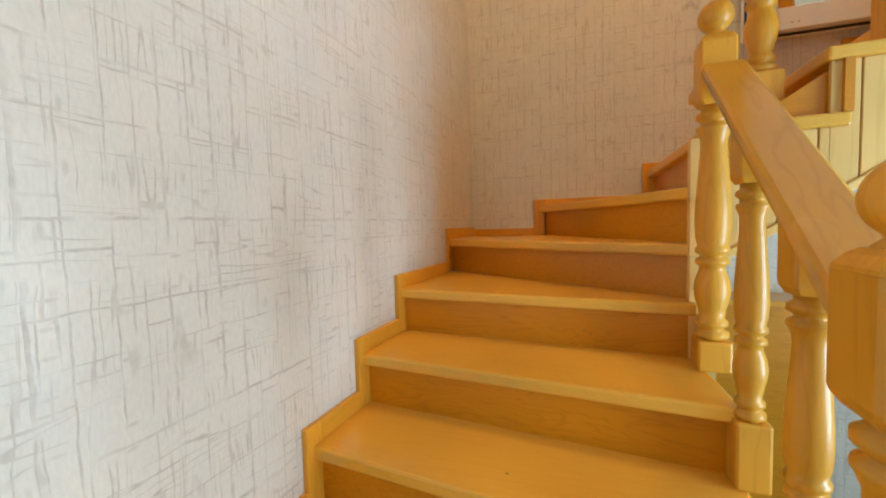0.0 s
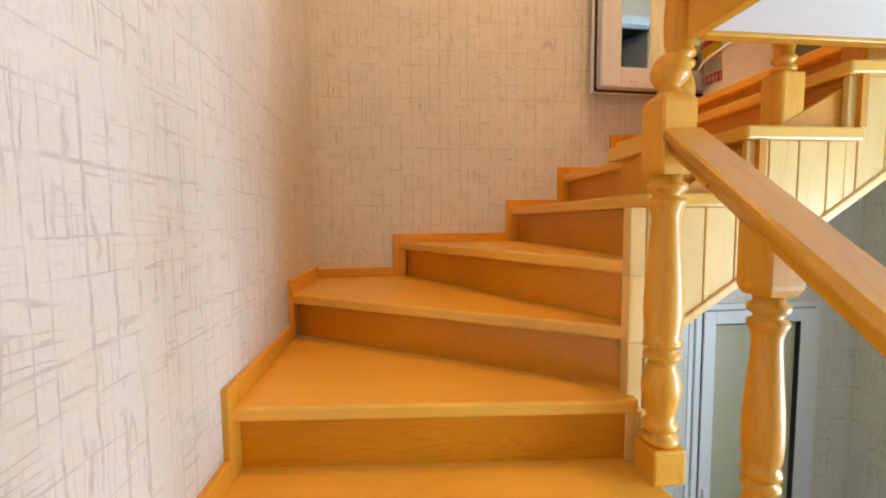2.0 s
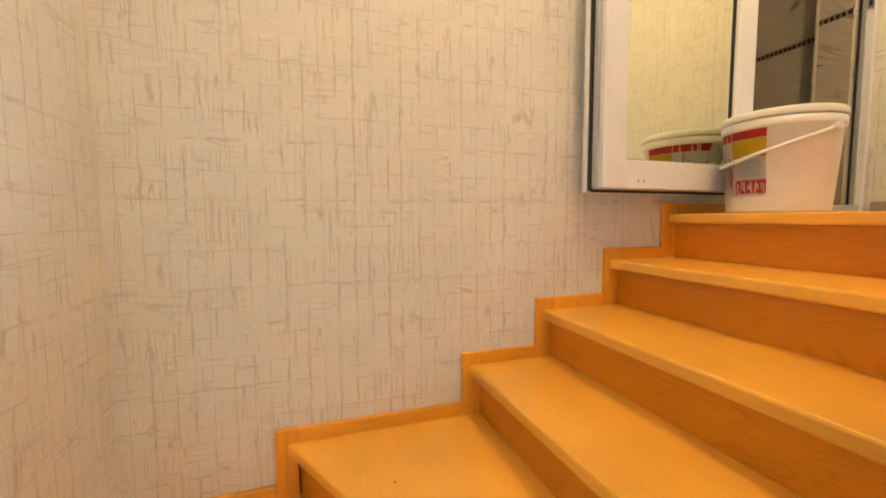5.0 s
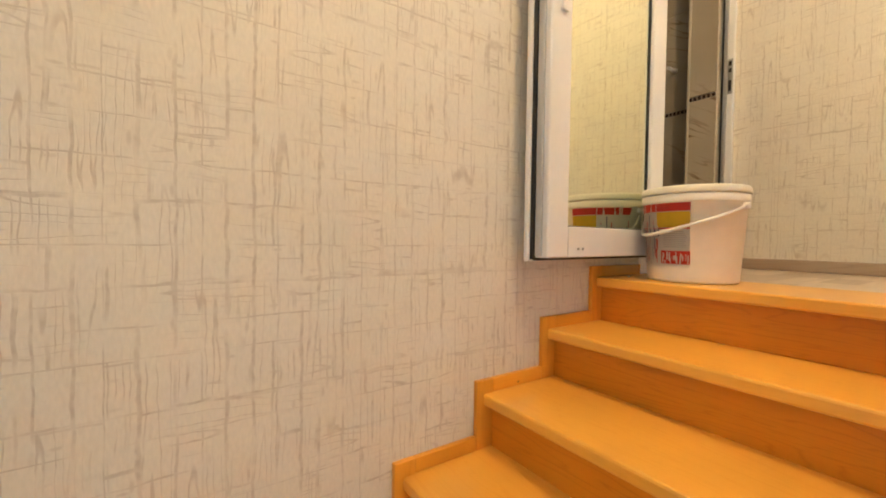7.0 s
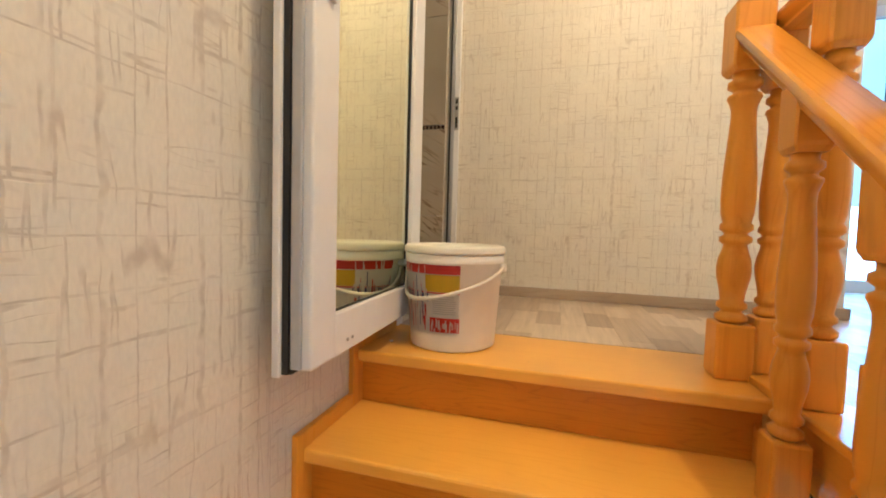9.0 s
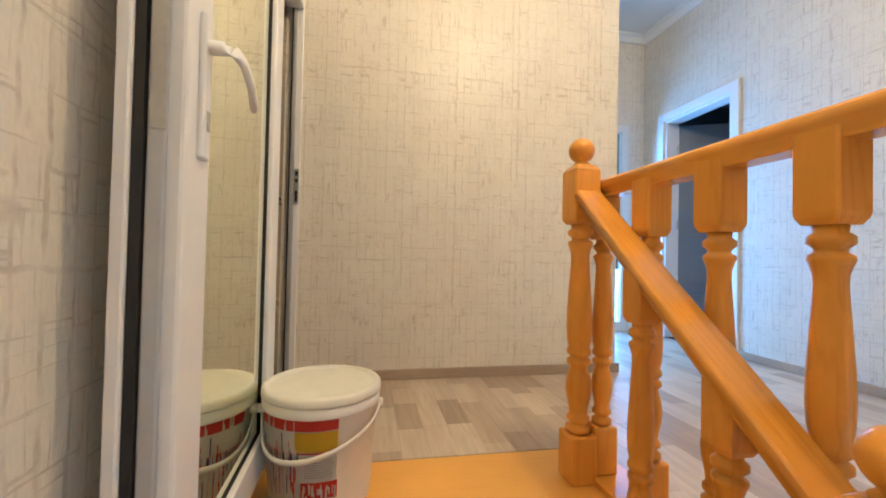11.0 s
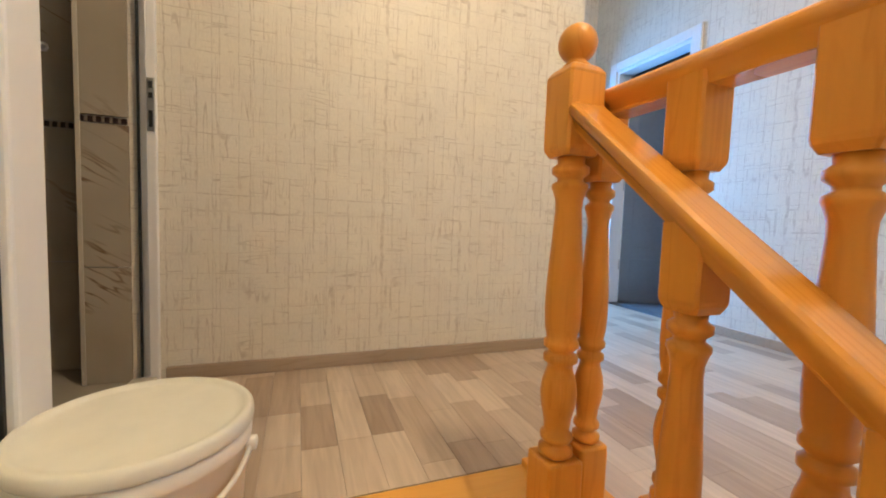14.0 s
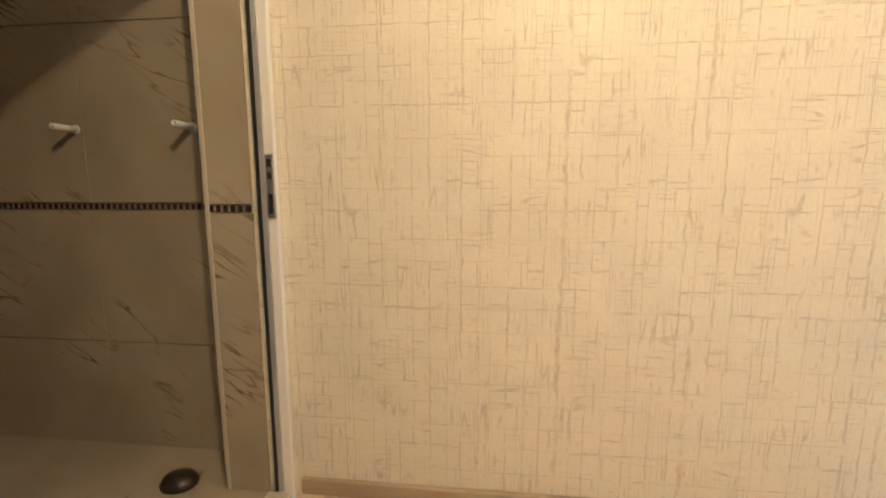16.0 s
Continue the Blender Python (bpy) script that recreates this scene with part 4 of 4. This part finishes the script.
# glazed balcony door at the hall's end
frame_3 = thing("window_1", (4.42, -2.5, FLOOR), "white glazed balcony door full of blue daylight", "window", kind="structure")
part("window_frame", box((4.40, GY0, FLOOR), (4.46, GY0 + 0.07, FLOOR + 2.06), 0.004), pvc, frame_3)
part("window_frame", box((4.40, GY1 - 0.07, FLOOR), (4.46, GY1, FLOOR + 2.06), 0.004), pvc, frame_3)
part("window_frame", box((4.40, GY0 + 0.07, FLOOR), (4.46, GY1 - 0.07, FLOOR + 0.09), 0.004), pvc, frame_3)
part("window_frame", box((4.40, GY0 + 0.07, FLOOR + 1.98), (4.46, GY1 - 0.07, FLOOR + 2.06), 0.004), pvc, frame_3)
ob = part("pane", box((4.425, GY0 + 0.07, FLOOR + 0.09), (4.435, GY1 - 0.07, FLOOR + 1.98)), clear_glass, frame_3)
ob.visible_shadow = False
structure("backdrop", box((5.6, -4.5, 0.5), (5.65, -0.5, 5.0)), daylight_sky, "bright blue daylight outside the glazed door", "sky")


w = thing("window_2", (EAST, -2.15, VZ0), "white PVC ground-floor window beside the stair", "window", kind="structure")
for lo, hi in (((VY0, VZ0), (VY0 + 0.06, VZ1)), ((VY1 - 0.06, VZ0), (VY1, VZ1)), ((VY0 + 0.06, VZ0), (VY1 - 0.06, VZ0 + 0.06)), ((VY0 + 0.06, VZ1 - 0.06), (VY1 - 0.06, VZ1))):
    part("window_frame", box((EAST + 0.03, lo[0], lo[1]), (EAST + 0.09, hi[0], hi[1]), 0.004), pvc, w)
p = part("pane", box((EAST + 0.055, VY0 + 0.06, VZ0 + 0.06), (EAST + 0.065, VY1 - 0.06, VZ1 - 0.06)), clear_glass, w)
p.visible_shadow = False
part("window_sill", box((EAST - 0.05, VY0 - 0.03, VZ0 - 0.025), (EAST + 0.03, VY1 + 0.03, VZ0), 0.004), pvc, w)

# ---- ground-floor door under the stair ----
gdoor = thing("door_3", (2.45, 0, GROUND), "closed white PVC door with frosted olive glass below the landing", "door", kind="structure")
part("frame", box((PX0, -0.02, GROUND), (PX0 + 0.035, 0.06, PTOP), 0.004), pvc, gdoor)
part("frame", box((PX1 - 0.035, -0.02, GROUND), (PX1, 0.06, PTOP), 0.004), pvc, gdoor)
part("frame", box((PX0 + 0.035, -0.02, PTOP - 0.035), (PX1 - 0.035, 0.06, PTOP), 0.004), pvc, gdoor)
part("gasket", box((PX0 + 0.0355, -0.02, GROUND), (PX0 + 0.0405, 0.05, PTOP - 0.036)), rubber, gdoor)
part("stile", box((PX0 + 0.041, -0.03, GROUND + 0.02), (PX0 + 0.115, 0.04, PTOP - 0.04), 0.005), pvc, gdoor)
part("stile", box((PX1 - 0.135, -0.03, GROUND + 0.02), (PX1 - 0.04, 0.04, PTOP - 0.04), 0.005), pvc, gdoor)
part("rail", box((PX0 + 0.115, -0.029, PTOP - 0.115), (PX1 - 0.135, 0.04, PTOP - 0.04), 0.005), pvc, gdoor)
part("rail", box((PX0 + 0.115, -0.029, GROUND + 0.02), (PX1 - 0.135, 0.04, GROUND + 0.3), 0.005), pvc, gdoor)
part("pane", box((PX0 + 0.112, 0.0, GROUND + 0.295), (PX1 - 0.132, 0.012, PTOP - 0.112)), frosted, gdoor, "frosted olive pane")
part("glazing_gasket", box((PX1 - 0.141, -0.027, GROUND + 0.3), (PX1 - 0.1355, 0.0, PTOP - 0.116)), rubber, gdoor)
part("glazing_gasket", box((PX0 + 0.1155, -0.027, PTOP - 0.121), (PX1 - 0.141, 0.0, PTOP - 0.1155)), rubber, gdoor)
hp = part("handle_plate", box((PX0 + 0.06, -0.04, -0.80), (PX0 + 0.088, -0.029, -0.60), 0.004), pvc, gdoor)
part("lever", box((PX0 + 0.064, -0.085, -0.70), (PX0 + 0.175, -0.068, -0.68), 0.006), pvc, hp)
part("lever_neck", box((PX0 + 0.064, -0.070, -0.70), (PX0 + 0.084, -0.038, -0.68), 0.004), pvc, hp)
structure("casing_strip", box((PX0 - 0.03, -0.006, GROUND), (PX0 - 0.002, 0.0, PTOP + 0.03), 0.002), white_paint, "grey plastered edge beside the ground-floor door", "trim")

# understair cupboard front
cup = thing("understair_cupboard", (1.55, -0.25, GROUND), "unfinished pine cupboard under the stair with a hinge plate", "cupboard")
part("side_board", box((1.60, -0.28, GROUND), (1.69, -0.255, 0.345), 0.003), board_pine, cup)
part("top_board", box((1.2, -0.28, 0.345), (1.70, -0.03, 0.372), 0.003), wood_x, cup)
part("panel", box((1.2, -0.262, GROUND), (1.598, -0.25, 0.343)), riser_x, cup)
part("frame_board", box((1.2, -0.275, GROUND), (1.27, -0.263, 0.343), 0.002), board_pine, cup)
part("hinge_plate", box((1.672, -0.2845, 0.05), (1.688, -0.2802, 0.14), 0.001), steel, cup)
for z in (0.27, 0.02, -0.35):
    bm = lathe(bmesh.new(), [(0.006, 0), (0.006, 0.0015)], 10)
    bmesh.ops.transform(bm, matrix=Matrix.Translation((1.635, -0.2805, z)) @ pose(0, 0, 0, 90), verts=bm.verts)
    part("screw_hole", bm, rubber, cup)

# ---- lamps ----


def ceiling_lamp(x, y):
    ob = thing("ceiling_light", (x, y, TOP), "round opal ceiling lamp giving warm light", "lamp", "ceiling lamps")
    for name, prof, mat in (("base_plate", [(0.07, 0), (0.07, -0.02), (0.02, -0.022)], pvc), ("shade", [(0.03, -0.022), (0.05, -0.024), (0.055, -0.03), (0.05, -0.036), (0.01, -0.04)], lamp_glass)):
        bm = lathe(bmesh.new(), prof, 28)
        bmesh.ops.recalc_face_normals(bm, faces=bm.faces)
        bmesh.ops.transform(bm, matrix=Matrix.Translation((x, y, TOP)), verts=bm.verts)
        part(name, bm, mat, ob)


ceiling_lamp(1.38, -1.25)
# added fitting above the stair's fill light; no lamp is known here
ceiling_lamp(0.75, -1.5)

# ---- skirting and laminate floor of the upper storey ----


def skirting(name, lo, hi):
    structure(name, box(lo, hi, 0.005), skirt_grey, "taupe laminate skirting board", "baseboard")


skirting("baseboard_landing", (EAST - 0.02, -1.945, FLOOR), (EAST, -0.02, FLOOR + 0.058))
skirting("baseboard_return", (EAST - 0.02, -1.951, FLOOR), (EAST + 0.10, -1.931, FLOOR + 0.058))
skirting("baseboard_south", (1.2, BACK, FLOOR), (HX0 - 0.07, BACK + 0.02, FLOOR + 0.058))
skirting("baseboard_end", (4.38, GY1, FLOOR), (4.40, -0.02, FLOOR + 0.058))

floor = structure("floor", box((2.207, BACK, FLOOR - 0.019), (4.40, 0.0, FLOOR - 0.006)), concrete, "greyed oak three-strip laminate floor of the landing and hall", "floor")
near, far = [], []
rng = random.Random(11)
wide = 0.104
y = 0.0
while y > BACK:
    x0, x1 = (2.207, 4.40) if y > WELL_Y - 0.1 else (WELL_X + 0.1, 4.40)
    if y - wide < -1.05 and y > WELL_Y - 0.12:
        x0 = 2.207
    x = x0 - rng.uniform(0, 0.3)
    while x < x1:
        n = rng.choice((0.21, 0.28, 0.36, 0.42))
        a, b = max(x, x0), min(x + n, x1)
        if b - a > 0.01:
            (near if b > 2.3 and a < 3.3 and y > -2.3 else far).append((a, b, max(y - wide, BACK), y))
        x += n
    y -= wide


def strip(bm, a, b, c, d):
    e, z = 0.0005, FLOOR
    lo = [bm.verts.new(v) for v in ((a + e, c + e, z - 0.006), (b - e, c + e, z - 0.006), (b - e, d - e, z - 0.006), (a + e, d - e, z - 0.006))]
    hi = [bm.verts.new(v) for v in ((a + e, c + e, z), (b - e, c + e, z), (b - e, d - e, z), (a + e, d - e, z))]
    bm.faces.new(hi)
    for i in range(4):
        bm.faces.new((lo[i], lo[(i + 1) % 4], hi[(i + 1) % 4], hi[i]))


for a, b, c, d in near:
    bm = bmesh.new()
    strip(bm, a, b, c, d)
    part("laminate_strip", bm, laminate, floor)
bm = bmesh.new()
for a, b, c, d in far:
    strip(bm, a, b, c, d)
tagged(part("laminate_strips", bm, laminate, floor), kind="stuff")
